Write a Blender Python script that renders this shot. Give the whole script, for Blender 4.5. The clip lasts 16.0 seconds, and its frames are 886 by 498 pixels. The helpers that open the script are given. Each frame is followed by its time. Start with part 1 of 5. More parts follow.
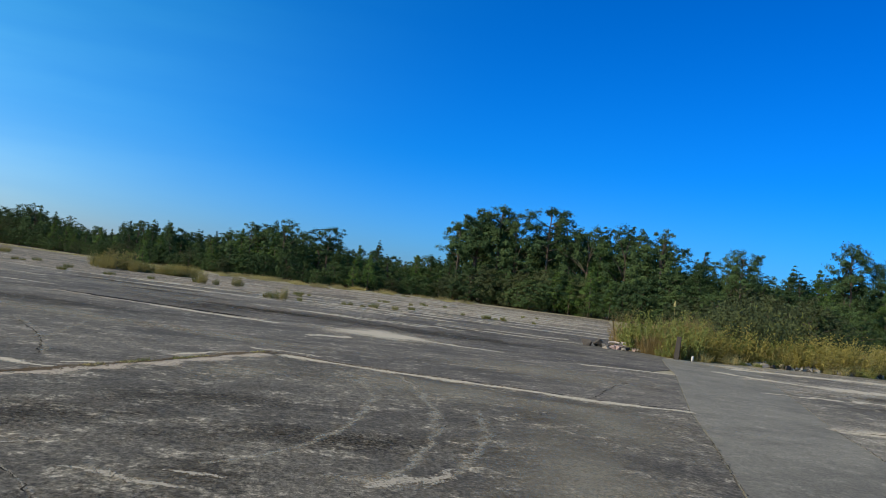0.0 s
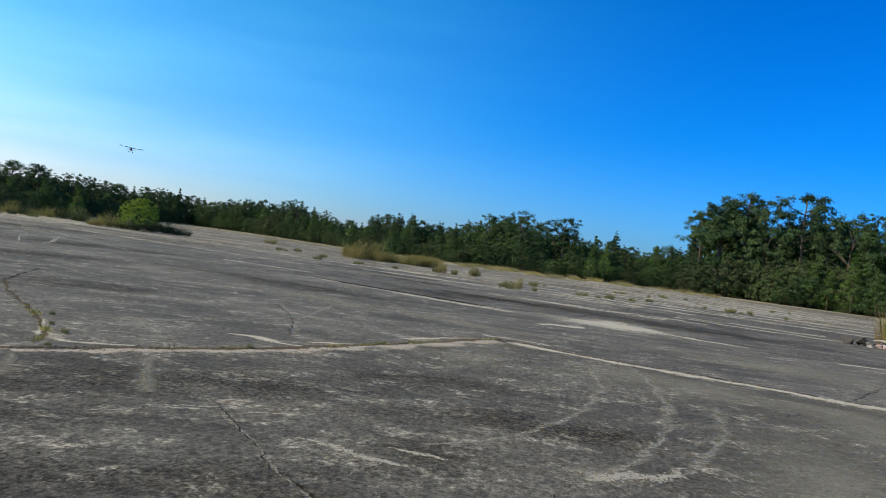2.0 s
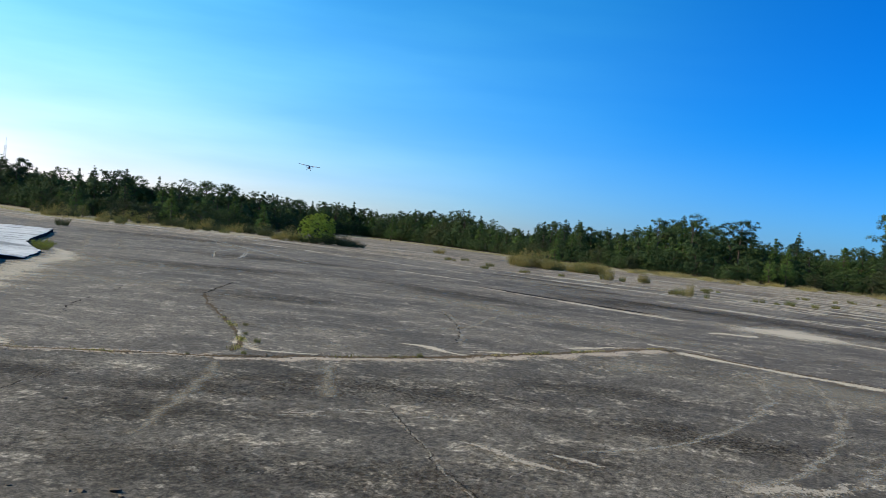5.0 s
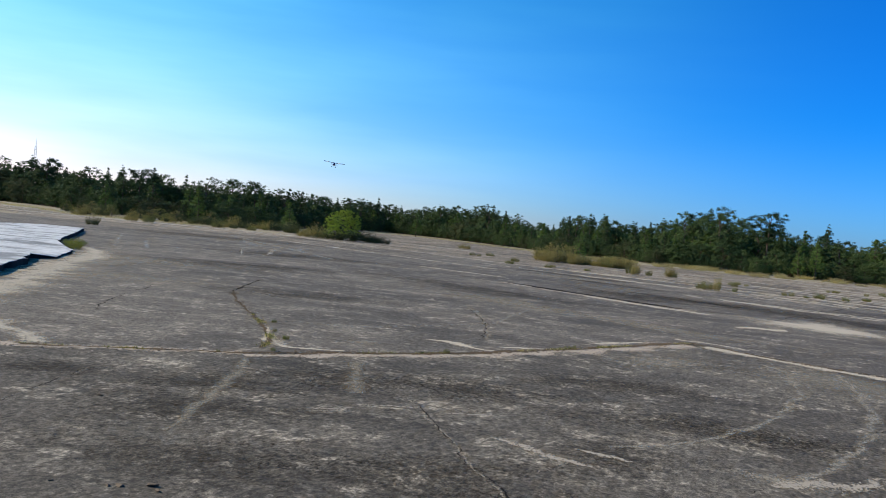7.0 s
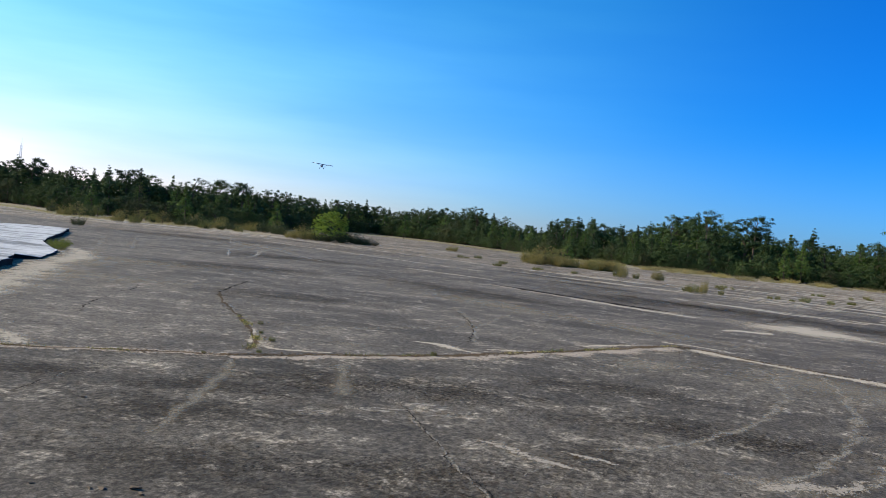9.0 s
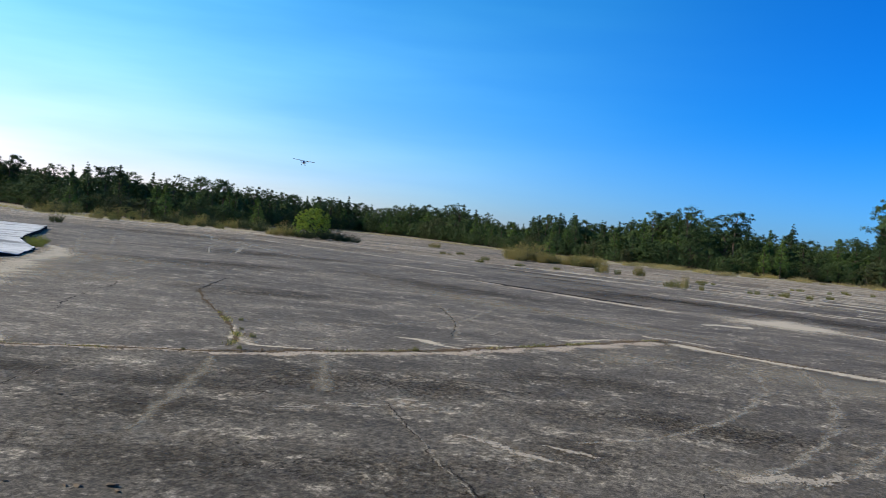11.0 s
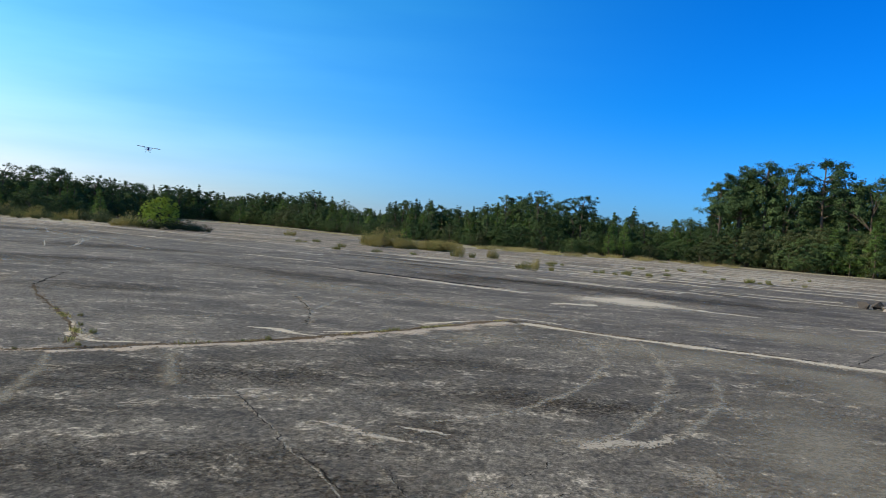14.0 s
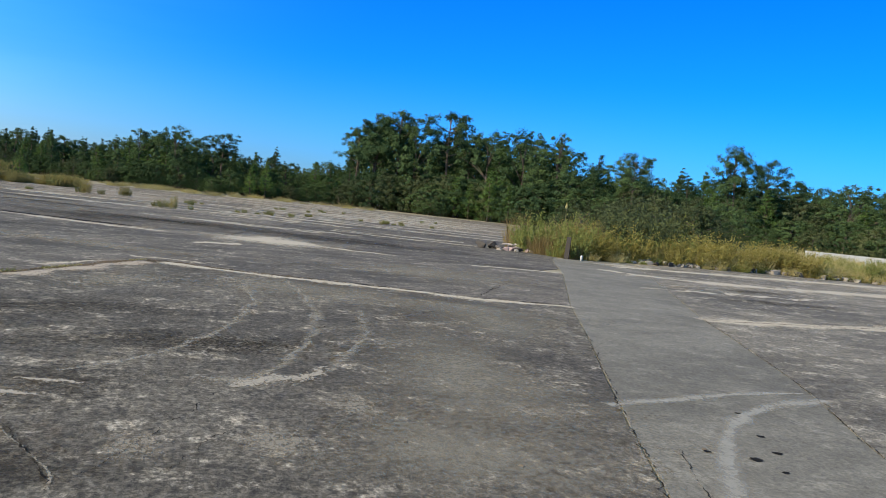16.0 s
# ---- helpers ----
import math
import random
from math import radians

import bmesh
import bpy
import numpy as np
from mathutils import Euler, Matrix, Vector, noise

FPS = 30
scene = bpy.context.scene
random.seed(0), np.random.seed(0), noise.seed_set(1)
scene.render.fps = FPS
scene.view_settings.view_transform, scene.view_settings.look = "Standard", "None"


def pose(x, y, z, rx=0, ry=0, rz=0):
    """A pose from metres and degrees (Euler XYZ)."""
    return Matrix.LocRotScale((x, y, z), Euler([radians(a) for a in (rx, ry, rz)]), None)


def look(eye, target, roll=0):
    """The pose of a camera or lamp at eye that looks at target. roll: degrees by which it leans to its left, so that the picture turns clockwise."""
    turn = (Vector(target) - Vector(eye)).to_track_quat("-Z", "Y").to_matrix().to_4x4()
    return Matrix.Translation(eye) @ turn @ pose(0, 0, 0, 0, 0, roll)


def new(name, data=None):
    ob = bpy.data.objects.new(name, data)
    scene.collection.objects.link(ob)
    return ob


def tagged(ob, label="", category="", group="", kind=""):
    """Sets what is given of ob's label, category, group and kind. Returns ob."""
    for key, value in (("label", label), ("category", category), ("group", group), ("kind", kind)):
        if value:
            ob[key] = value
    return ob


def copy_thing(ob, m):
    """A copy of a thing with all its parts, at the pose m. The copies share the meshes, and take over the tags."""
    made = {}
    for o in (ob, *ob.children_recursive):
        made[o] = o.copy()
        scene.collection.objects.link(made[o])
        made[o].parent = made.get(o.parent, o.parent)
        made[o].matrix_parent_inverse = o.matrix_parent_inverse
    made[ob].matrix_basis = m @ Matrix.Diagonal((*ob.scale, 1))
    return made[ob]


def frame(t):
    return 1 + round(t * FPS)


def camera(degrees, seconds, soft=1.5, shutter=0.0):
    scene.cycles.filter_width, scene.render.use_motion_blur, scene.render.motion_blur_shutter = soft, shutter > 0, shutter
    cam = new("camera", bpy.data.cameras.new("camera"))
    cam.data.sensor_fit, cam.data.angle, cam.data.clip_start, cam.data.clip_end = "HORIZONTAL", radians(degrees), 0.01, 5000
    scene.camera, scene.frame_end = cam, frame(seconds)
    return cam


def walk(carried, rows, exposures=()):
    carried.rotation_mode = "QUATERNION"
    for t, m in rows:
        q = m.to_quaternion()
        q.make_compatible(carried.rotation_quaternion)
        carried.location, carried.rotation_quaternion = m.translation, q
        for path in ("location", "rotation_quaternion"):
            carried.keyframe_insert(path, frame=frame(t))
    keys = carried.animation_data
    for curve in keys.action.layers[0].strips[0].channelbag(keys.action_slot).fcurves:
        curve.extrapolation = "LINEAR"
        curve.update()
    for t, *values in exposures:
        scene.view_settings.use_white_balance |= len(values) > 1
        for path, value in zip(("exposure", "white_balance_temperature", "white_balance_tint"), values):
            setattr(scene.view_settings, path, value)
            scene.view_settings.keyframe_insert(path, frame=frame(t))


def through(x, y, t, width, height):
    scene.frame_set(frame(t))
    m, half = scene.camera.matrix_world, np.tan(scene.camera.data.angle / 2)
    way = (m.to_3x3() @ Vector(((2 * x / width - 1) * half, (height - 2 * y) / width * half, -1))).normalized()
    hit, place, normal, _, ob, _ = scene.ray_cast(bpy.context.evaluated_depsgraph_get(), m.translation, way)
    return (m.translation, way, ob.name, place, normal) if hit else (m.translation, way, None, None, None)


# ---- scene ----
cam = camera(56.6, 16.0, soft=0.9)
PATH = [
    (0, (-0.265, 0.060, 1.581), (-0.849, 10.032, 2.042), 6.84),
    (0.5, (-0.206, 0.088, 1.572), (-1.657, 9.977, 1.886), 6.24),
    (1, (-0.122, 0.271, 1.549), (-3.195, 9.787, 1.480), 6.21),
    (1.5, (-0.134, 0.278, 1.557), (-3.605, 9.656, 1.410), 6.42),
    (2, (-0.172, 0.266, 1.548), (-3.517, 9.690, 1.556), 7.03),
    (2.5, (-0.131, 0.240, 1.555), (-3.775, 9.553, 1.482), 5.65),
    (3, (-0.042, 0.193, 1.573), (-4.044, 9.356, 1.433), 5.48),
    (3.5, (-0.024, 0.082, 1.605), (-4.374, 9.085, 1.467), 5.77),
    (4, (-0.008, 0.059, 1.611), (-4.795, 8.838, 1.486), 6.16),
    (4.5, (0.036, -0.009, 1.625), (-4.993, 8.633, 1.497), 5.89),
    (5, (0.071, -0.071, 1.641), (-5.099, 8.488, 1.510), 5.85),
    (7.5, (0.092, -0.131, 1.658), (-5.337, 8.264, 1.435), 5.26),
    (8, (0.091, -0.124, 1.658), (-5.285, 8.306, 1.455), 5.58),
    (8.5, (0.084, -0.108, 1.649), (-5.233, 8.359, 1.467), 5.81),
    (9, (0.083, -0.109, 1.655), (-5.216, 8.370, 1.478), 5.59),
    (11.5, (0.080, -0.053, 1.631), (-4.987, 8.565, 1.418), 5.41),
    (12, (0.082, -0.032, 1.633), (-4.934, 8.617, 1.412), 5.23),
    (12.5, (0.107, -0.026, 1.629), (-4.807, 8.684, 1.534), 5.01),
    (13, (0.172, -0.008, 1.614), (-4.599, 8.780, 1.597), 5.30),
    (13.5, (0.262, -0.025, 1.617), (-4.089, 8.977, 1.421), 4.67),
    (14, (0.172, -0.086, 1.625), (-3.386, 9.258, 1.411), 4.32),
    (14.5, (0.097, -0.049, 1.617), (-2.841, 9.504, 1.287), 5.16),
    (15, (0.039, -0.203, 1.640), (-2.082, 9.561, 1.229), 5.14),
    (15.5, (-0.040, -0.165, 1.599), (-1.129, 9.767, 1.187), 5.82),
    (16, (0.039, 0.120, 1.535), (0.751, 10.081, 1.000), 5.93),
]
walk(cam, [(t, look(eye, target, roll)) for t, eye, target, roll in PATH],
     exposures=((0.0, 0.39, 6500, 6), (3.0, 0.54, 6500, 5), (5.0, 0.52, 6500, 7), (7.0, 0.52, 6500, 11), (9.5, 0.52, 6500, 12), (12.0, 0.52, 6500, 9), (13.5, 0.52, 6500, 6), (14.5, 0.60, 6500, 9), (15.5, 0.68, 6500, 9), (16.0, 0.74, 6500, 8)))

# ---- daylight ----
SUN_AZ, SUN_EL = 118.0, 32.0          # degrees to the left of +y, and above the horizon
SKY_TINT = (0.20, 1.33, 3.1, 1.0)
HAZE = (2.7, 2.85, 1.25, 1.0)
MIST = (0.90, 0.34, 0.22, 1.0)    # a deep blue, clear autumn sky
world = bpy.data.worlds.new("sky")
scene.world = world
world.use_nodes = True
wn, wl = world.node_tree.nodes, world.node_tree.links
sky = wn.new("ShaderNodeTexSky")
sky.sky_type = "NISHITA"
sky.sun_disc = False
sky.sun_elevation = radians(SUN_EL)
sky.sun_rotation = radians(-SUN_AZ)
sky.air_density, sky.dust_density, sky.ozone_density = 1.0, 0.7, 1.5
wn["Background"].inputs["Strength"].default_value = 0.15
scaled = wn.new("ShaderNodeVectorMath")
scaled.operation = "SCALE"
scaled.inputs["Scale"].default_value = 0.25
steep = wn.new("ShaderNodeGamma")
steep.inputs["Gamma"].default_value = 1.25
deep = wn.new("ShaderNodeMix")
deep.data_type, deep.blend_type = "RGBA", "MULTIPLY"
deep.inputs["Factor"].default_value = 1.0
deep.inputs[7].default_value = SKY_TINT
wl.new(sky.outputs["Color"], scaled.inputs[0])
wl.new(scaled.outputs[0], steep.inputs["Color"])
wl.new(steep.outputs["Color"], deep.inputs[6])
# the bright haze round the sun, thicker towards the horizon
way = wn.new("ShaderNodeTexCoord").outputs["Generated"]
SUN_DIR = (-math.sin(radians(SUN_AZ)) * math.cos(radians(SUN_EL)), math.cos(radians(SUN_AZ)) * math.cos(radians(SUN_EL)), math.sin(radians(SUN_EL)))
toward = wn.new("ShaderNodeVectorMath")
toward.operation = "DOT_PRODUCT"
toward.inputs[1].default_value = SUN_DIR
wl.new(way, toward.inputs[0])
near_sun = wn.new("ShaderNodeMapRange")
near_sun.interpolation_type = "SMOOTHSTEP"
near_sun.inputs["From Min"].default_value, near_sun.inputs["From Max"].default_value = -0.28, 0.85
wl.new(toward.outputs["Value"], near_sun.inputs["Value"])
split = wn.new("ShaderNodeSeparateXYZ")
wl.new(way, split.inputs[0])
low = wn.new("ShaderNodeMapRange")
low.interpolation_type = "SMOOTHSTEP"
for key, v in (("From Min", 0.0), ("From Max", 0.45), ("To Min", 1.0), ("To Max", 0.32)):
    low.inputs[key].default_value = v
wl.new(split.outputs["Z"], low.inputs["Value"])
amount = wn.new("ShaderNodeMath")
amount.operation = "MULTIPLY"
wl.new(near_sun.outputs["Result"], amount.inputs[0])
wl.new(low.outputs["Result"], amount.inputs[1])
wisp = wn.new("ShaderNodeTexNoise")
wisp.inputs["Scale"].default_value, wisp.inputs["Detail"].default_value = 1.0, 5.0
drawn = wn.new("ShaderNodeMapping")
drawn.inputs["Scale"].default_value, drawn.inputs["Rotation"].default_value = (3.0, 3.0, 24.0), (0.10, 0.06, 0.0)
wl.new(way, drawn.inputs["Vector"])
wl.new(drawn.outputs["Vector"], wisp.inputs["Vector"])
thin = wn.new("ShaderNodeMapRange")
for key, v in (("From Min", 0.35), ("From Max", 0.70), ("To Min", 0.90), ("To Max", 1.22)):
    thin.inputs[key].default_value = v
wl.new(wisp.outputs["Fac"], thin.inputs["Value"])
veiled = wn.new("ShaderNodeMath")
veiled.operation = "MULTIPLY"
wl.new(amount.outputs[0], veiled.inputs[0])
wl.new(thin.outputs["Result"], veiled.inputs[1])
glow = wn.new("ShaderNodeMix")
glow.data_type, glow.blend_type = "RGBA", "ADD"
glow.inputs[7].default_value = HAZE
wl.new(veiled.outputs[0], glow.inputs["Factor"])
wl.new(deep.outputs[2], glow.inputs[6])
# thin paleness all along the horizon
pale = wn.new("ShaderNodeMapRange")
pale.interpolation_type = "SMOOTHSTEP"
for key, v in (("From Min", -0.02), ("From Max", 0.17), ("To Min", 1.0), ("To Max", 0.0)):
    pale.inputs[key].default_value = v
wl.new(split.outputs["Z"], pale.inputs["Value"])
misty = wn.new("ShaderNodeMix")
misty.data_type, misty.blend_type = "RGBA", "ADD"
misty.inputs[7].default_value = MIST
wl.new(pale.outputs["Result"], misty.inputs["Factor"])
wl.new(glow.outputs[2], misty.inputs[6])
# the clear upper sky holds hardly any red
height = wn.new("ShaderNodeClamp")
height.inputs["Min"].default_value, height.inputs["Max"].default_value = -0.02, 0.36
wl.new(split.outputs["Z"], height.inputs["Value"])


def world_sum(kind, p, q):
    node = wn.new("ShaderNodeMath")
    node.operation = kind
    for socket, v in zip(node.inputs, (p, q)):
        if isinstance(v, float):
            socket.default_value = v
        else:
            wl.new(v, socket)
    return node.outputs[0]


clear_red = world_sum("EXPONENT", world_sum("ADD", world_sum("MULTIPLY", height.outputs[0], -5.9), world_sum("ADD", world_sum("MULTIPLY", toward.outputs["Value"], 1.0), 0.24)), 0.0)
veil = wn.new("ShaderNodeCombineXYZ")
wl.new(clear_red, veil.inputs[0])
wl.new(world_sum("ADD", world_sum("MULTIPLY", world_sum("MINIMUM", toward.outputs["Value"], 0.05), 0.33), 1.055), veil.inputs[1])
wl.new(world_sum("ADD", world_sum("MULTIPLY", world_sum("MINIMUM", toward.outputs["Value"], 0.05), 0.14), 1.08), veil.inputs[2])
cleared = wn.new("ShaderNodeVectorMath")
cleared.operation = "MULTIPLY"
wl.new(misty.outputs[2], cleared.inputs[0])
wl.new(veil.outputs[0], cleared.inputs[1])
wl.new(cleared.outputs[0], wn["Background"].inputs["Color"])
sun_way = Vector((-math.sin(radians(SUN_AZ)) * math.cos(radians(SUN_EL)), math.cos(radians(SUN_AZ)) * math.cos(radians(SUN_EL)), math.sin(radians(SUN_EL))))
sun = new("sun", bpy.data.lights.new("sun", "SUN"))
sun.data.energy, sun.data.angle, sun.data.color = 5.25, radians(0.53), (1.0, 0.83, 0.59)
sun.matrix_world = look(sun_way * 300, (0, 0, 0))

rng = np.random.default_rng(7)


# ---- materials ----
class Nodes:
    """Short hand for building one node material."""

    def __init__(self, name):
        self.mat = bpy.data.materials.new(name)
        self.mat.use_nodes = True
        self.n, self.l = self.mat.node_tree.nodes, self.mat.node_tree.links
        self.bsdf, self.out = self.n["Principled BSDF"], self.n["Material Output"]
        self.where = self.n.new("ShaderNodeTexCoord").outputs["Object"]

    def put(self, socket, value):
        if hasattr(value, "links"):
            self.l.new(value, socket)
        else:
            socket.default_value = value

    def noise(self, scale, detail=6.0, rough=0.6, stretch=None, turn=0.0):
        node = self.n.new("ShaderNodeTexNoise")
        node.inputs["Scale"].default_value, node.inputs["Detail"].default_value, node.inputs["Roughness"].default_value = scale, detail, rough
        spot = self.where
        if stretch:
            grid = self.n.new("ShaderNodeMapping")
            grid.vector_type = "TEXTURE"
            grid.inputs["Scale"].default_value = tuple(1.0 / v for v in stretch)
            grid.inputs["Rotation"].default_value = (0, 0, radians(turn))
            self.l.new(self.where, grid.inputs["Vector"])
            spot = grid.outputs["Vector"]
        self.l.new(spot, node.inputs["Vector"])
        return node.outputs["Fac"]

    def remap(self, value, a, b, lo=0.0, hi=1.0):
        node = self.n.new("ShaderNodeMapRange")
        node.interpolation_type = "SMOOTHSTEP"
        for key, v in (("From Min", a), ("From Max", b), ("To Min", lo), ("To Max", hi)):
            node.inputs[key].default_value = v
        self.put(node.inputs["Value"], value)
        return node.outputs["Result"]

    def sums(self, kind, a, b):
        node = self.n.new("ShaderNodeMath")
        node.operation = kind
        self.put(node.inputs[0], a)
        self.put(node.inputs[1], b)
        return node.outputs[0]

    def mix(self, fac, a, b, kind="MIX"):
        node = self.n.new("ShaderNodeMix")
        node.data_type, node.blend_type = "RGBA", kind
        self.put(node.inputs["Factor"], fac)
        for socket, v in ((node.inputs[6], a), (node.inputs[7], b)):
            self.put(socket, (*v, 1.0) if isinstance(v, tuple) and len(v) == 3 else v)
        return node.outputs[2]

    def bump(self, height, strength, depth):
        node = self.n.new("ShaderNodeBump")
        node.inputs["Strength"].default_value, node.inputs["Distance"].default_value = strength, depth
        self.l.new(height, node.inputs["Height"])
        self.l.new(node.outputs["Normal"], self.bsdf.inputs["Normal"])

    def done(self, colour, rough=0.9, spec=0.25):
        self.put(self.bsdf.inputs["Base Color"], (*colour, 1.0) if isinstance(colour, tuple) and len(colour) == 3 else colour)
        self.put(self.bsdf.inputs["Roughness"], rough)
        self.bsdf.inputs["Specular IOR Level"].default_value = spec
        return self.mat


def concrete(name, dark, light, tint=0.10, rugged=1.0):
    """Old concrete: broad stains, smooth dark skin, pale flaked areas where the skin has gone, pits and hairlines."""
    m = Nodes(name)
    large = m.noise(0.20, 6, 0.62, (0.8, 1.2, 1), 20)
    mottle = m.noise(1.0, 11, 0.72, (0.9, 1.1, 1), 20)
    brushed = m.noise(2.6, 10, 0.75, (1.0, 1.0, 1), 18)
    flake = m.noise(8.0, 8, 0.80, (1.15, 0.8, 1), 12)
    speck = m.noise(26.0, 6, 0.88)
    mid = tuple(0.5 * (p + q) for p, q in zip(dark, light))
    tone = m.mix(m.remap(large, 0.36, 0.64), tuple(0.80 * v for v in dark), mid)
    tone = m.mix(m.remap(mottle, 0.45, 0.66, 0.0, 0.52), tone, light)
    tone = m.mix(m.remap(mottle, 0.49, 0.34, 0.0, 0.5), tone, tuple(0.6 * v for v in dark))
    bare = m.sums("MULTIPLY", m.remap(m.sums("ADD", brushed, m.sums("MULTIPLY", mottle, 0.5)), 0.77, 0.88, 0.0, rugged), m.remap(flake, 0.43, 0.56))
    tone = m.mix(bare, tone, tuple(min(1.0, 1.7 * v) for v in light))
    skin = m.remap(brushed, 0.58, 0.44)
    pits = m.sums("MULTIPLY", m.remap(flake, 0.43, 0.36, 0.0, 0.9 * rugged), skin)
    tone = m.mix(pits, tone, tuple(0.35 * v for v in dark))
    lo, hi = 1 - 0.42 * rugged, 1 + 0.48 * rugged
    tone = m.mix(1.0, tone, m.mix(m.remap(flake, 0.34, 0.66), (lo, lo, lo), (hi, hi, hi)), "MULTIPLY")
    tone = m.mix(1.0, tone, m.mix(m.remap(speck, 0.32, 0.68), (1 - 0.24 - 0.34 * rugged,) * 3, (1 + 0.26 + 0.40 * rugged,) * 3), "MULTIPLY")
    scale_edge = m.noise(18.0, 5, 0.74, (1.2, 0.75, 1), 12)
    tone = m.mix(1.0, tone, m.mix(m.remap(scale_edge, 0.45, 0.54), (1 - 0.26 * rugged,) * 3, (1 + 0.28 * rugged,) * 3), "MULTIPLY")
    line = m.sums("ABSOLUTE", m.sums("SUBTRACT", m.noise(5.0, 5, 0.7, (0.8, 1.25, 1), 18), 0.5), 0.0)
    hairline = m.sums("MULTIPLY", m.remap(line, 0.012, 0.002, 0.0, 0.85 * rugged), m.remap(mottle, 0.58, 0.46))
    tone = m.mix(hairline, tone, tuple(0.3 * v for v in dark))
    own = m.n.new("ShaderNodeObjectInfo").outputs["Random"]
    both = m.n.new("ShaderNodeVectorMath")
    both.operation = "SCALE"
    m.l.new(tone, both.inputs[0])
    m.l.new(m.remap(own, 0.0, 1.0, 1.0 - tint, 1.0 + tint), both.inputs["Scale"])
    m.bump(m.sums("ADD", m.sums("MULTIPLY", speck, 0.6), m.sums("ADD", m.sums("MULTIPLY", scale_edge, 0.8), mottle)), 0.6 * rugged, 0.02)
    return m.done(both.outputs[0], 0.9, 0.2)


def wear(name, colour, lo, hi, scale, strength=1.0, stretch=None, crumble=0.9, turn=0.0):
    """A thin film of dust or lichen that breaks up towards its edges."""
    m = Nodes(name)
    uv = m.n.new("ShaderNodeUVMap").outputs["UV"]
    cut = m.n.new("ShaderNodeSeparateXYZ")
    m.l.new(uv, cut.inputs[0])
    edge = m.sums("MULTIPLY", m.sums("SUBTRACT", 0.5, m.sums("ABSOLUTE", m.sums("SUBTRACT", cut.outputs["Y"], 0.5), 0.0)), 2.0)
    broken = m.sums("MULTIPLY", m.sums("ADD", m.noise(scale, 8, 0.72, stretch, turn), m.noise(scale * 5, 6, 0.75, stretch, turn)), 0.5)
    crumb = m.sums("MULTIPLY", m.sums("SUBTRACT", m.noise(21.0, 5, 0.78, (1.2, 0.8, 1), 12), 0.5), crumble)
    seen = m.remap(m.sums("ADD", m.sums("ADD", broken, crumb), m.remap(edge, 0.0, 1.0, -0.36, 0.02)), lo, hi, 0.0, strength)
    tone = m.mix(m.noise(7.0), tuple(0.75 * v for v in colour), colour)
    m.done(tone, 0.95, 0.05)
    clear = m.n.new("ShaderNodeBsdfTransparent")
    blend = m.n.new("ShaderNodeMixShader")
    m.l.new(seen, blend.inputs[0])
    m.l.new(clear.outputs[0], blend.inputs[1])
    m.l.new(m.bsdf.outputs[0], blend.inputs[2])
    m.l.new(blend.outputs[0], m.out.inputs["Surface"])
    return m.mat


def leafy(name, dark, light, through=0.35, rough=0.75):
    """Leaves: each one a little different, letting some light through."""
    m = Nodes(name)
    island = m.n.new("ShaderNodeNewGeometry").outputs["Random Per Island"]
    own = m.n.new("ShaderNodeObjectInfo").outputs["Random"]
    clump = m.remap(m.noise(7.0, 3, 0.55), 0.34, 0.66)
    tone = m.mix(m.sums("ADD", m.sums("MULTIPLY", island, 0.20), m.sums("ADD", m.sums("MULTIPLY", own, 0.55), m.sums("MULTIPLY", clump, 0.25))), dark, light)
    m.done(tone, rough, 0.12)
    glow = m.n.new("ShaderNodeBsdfTranslucent")
    m.l.new(m.mix(1.0, tone, (1.15, 1.25, 0.6), "MULTIPLY"), glow.inputs["Color"])
    blend = m.n.new("ShaderNodeMixShader")
    blend.inputs[0].default_value = through
    m.l.new(m.bsdf.outputs[0], blend.inputs[1])
    m.l.new(glow.outputs[0], blend.inputs[2])
    m.l.new(blend.outputs[0], m.out.inputs["Surface"])
    return m.mat


def plain(name, colour, rough=0.7, vary=0.25, scale=8.0, metal=0.0, spec=0.3):
    m = Nodes(name)
    tone = m.mix(m.noise(scale), tuple(v * (1 - vary) for v in colour), tuple(min(1.0, v * (1 + vary)) for v in colour))
    m.bump(m.noise(scale * 5), 0.3, 0.01)
    m.bsdf.inputs["Metallic"].default_value = metal
    return m.done(tone, rough, spec)


OLD_CONCRETE = concrete("old_concrete", (0.065, 0.0575, 0.0470), (0.136, 0.120, 0.097), 0.14, 0.80)
EAST_CONCRETE = concrete("east_concrete", (0.108, 0.097, 0.078), (0.208, 0.187, 0.148), 0.05, 0.7)
NEAR_CONCRETE = concrete("near_concrete", (0.066, 0.0580, 0.0460), (0.138, 0.122, 0.0960), 0.02)
STRIP_CONCRETE = concrete("strip_concrete", (0.128, 0.119, 0.098), (0.168, 0.157, 0.130), 0.03, 0.28)
FAR_CONCRETE = concrete("far_concrete", (0.090, 0.076, 0.058), (0.200, 0.171, 0.129), 0.2, 1.0)
PALE_WEAR = wear("pale_wear", (0.27, 0.245, 0.202), 0.38, 0.56, 2.6, 0.75, (0.9, 1.15, 1), 1.4, 18)
TYRE_DUST = wear("tyre_dust", (0.285, 0.266, 0.226), 0.34, 0.60, 1.8, 0.68, None, 1.6)
TYRE_WHITE = wear("tyre_white", (0.31, 0.300, 0.270), 0.16, 0.58, 1.1, 0.80, None, 0.8)
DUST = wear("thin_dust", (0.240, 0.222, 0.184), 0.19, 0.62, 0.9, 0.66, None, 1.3)
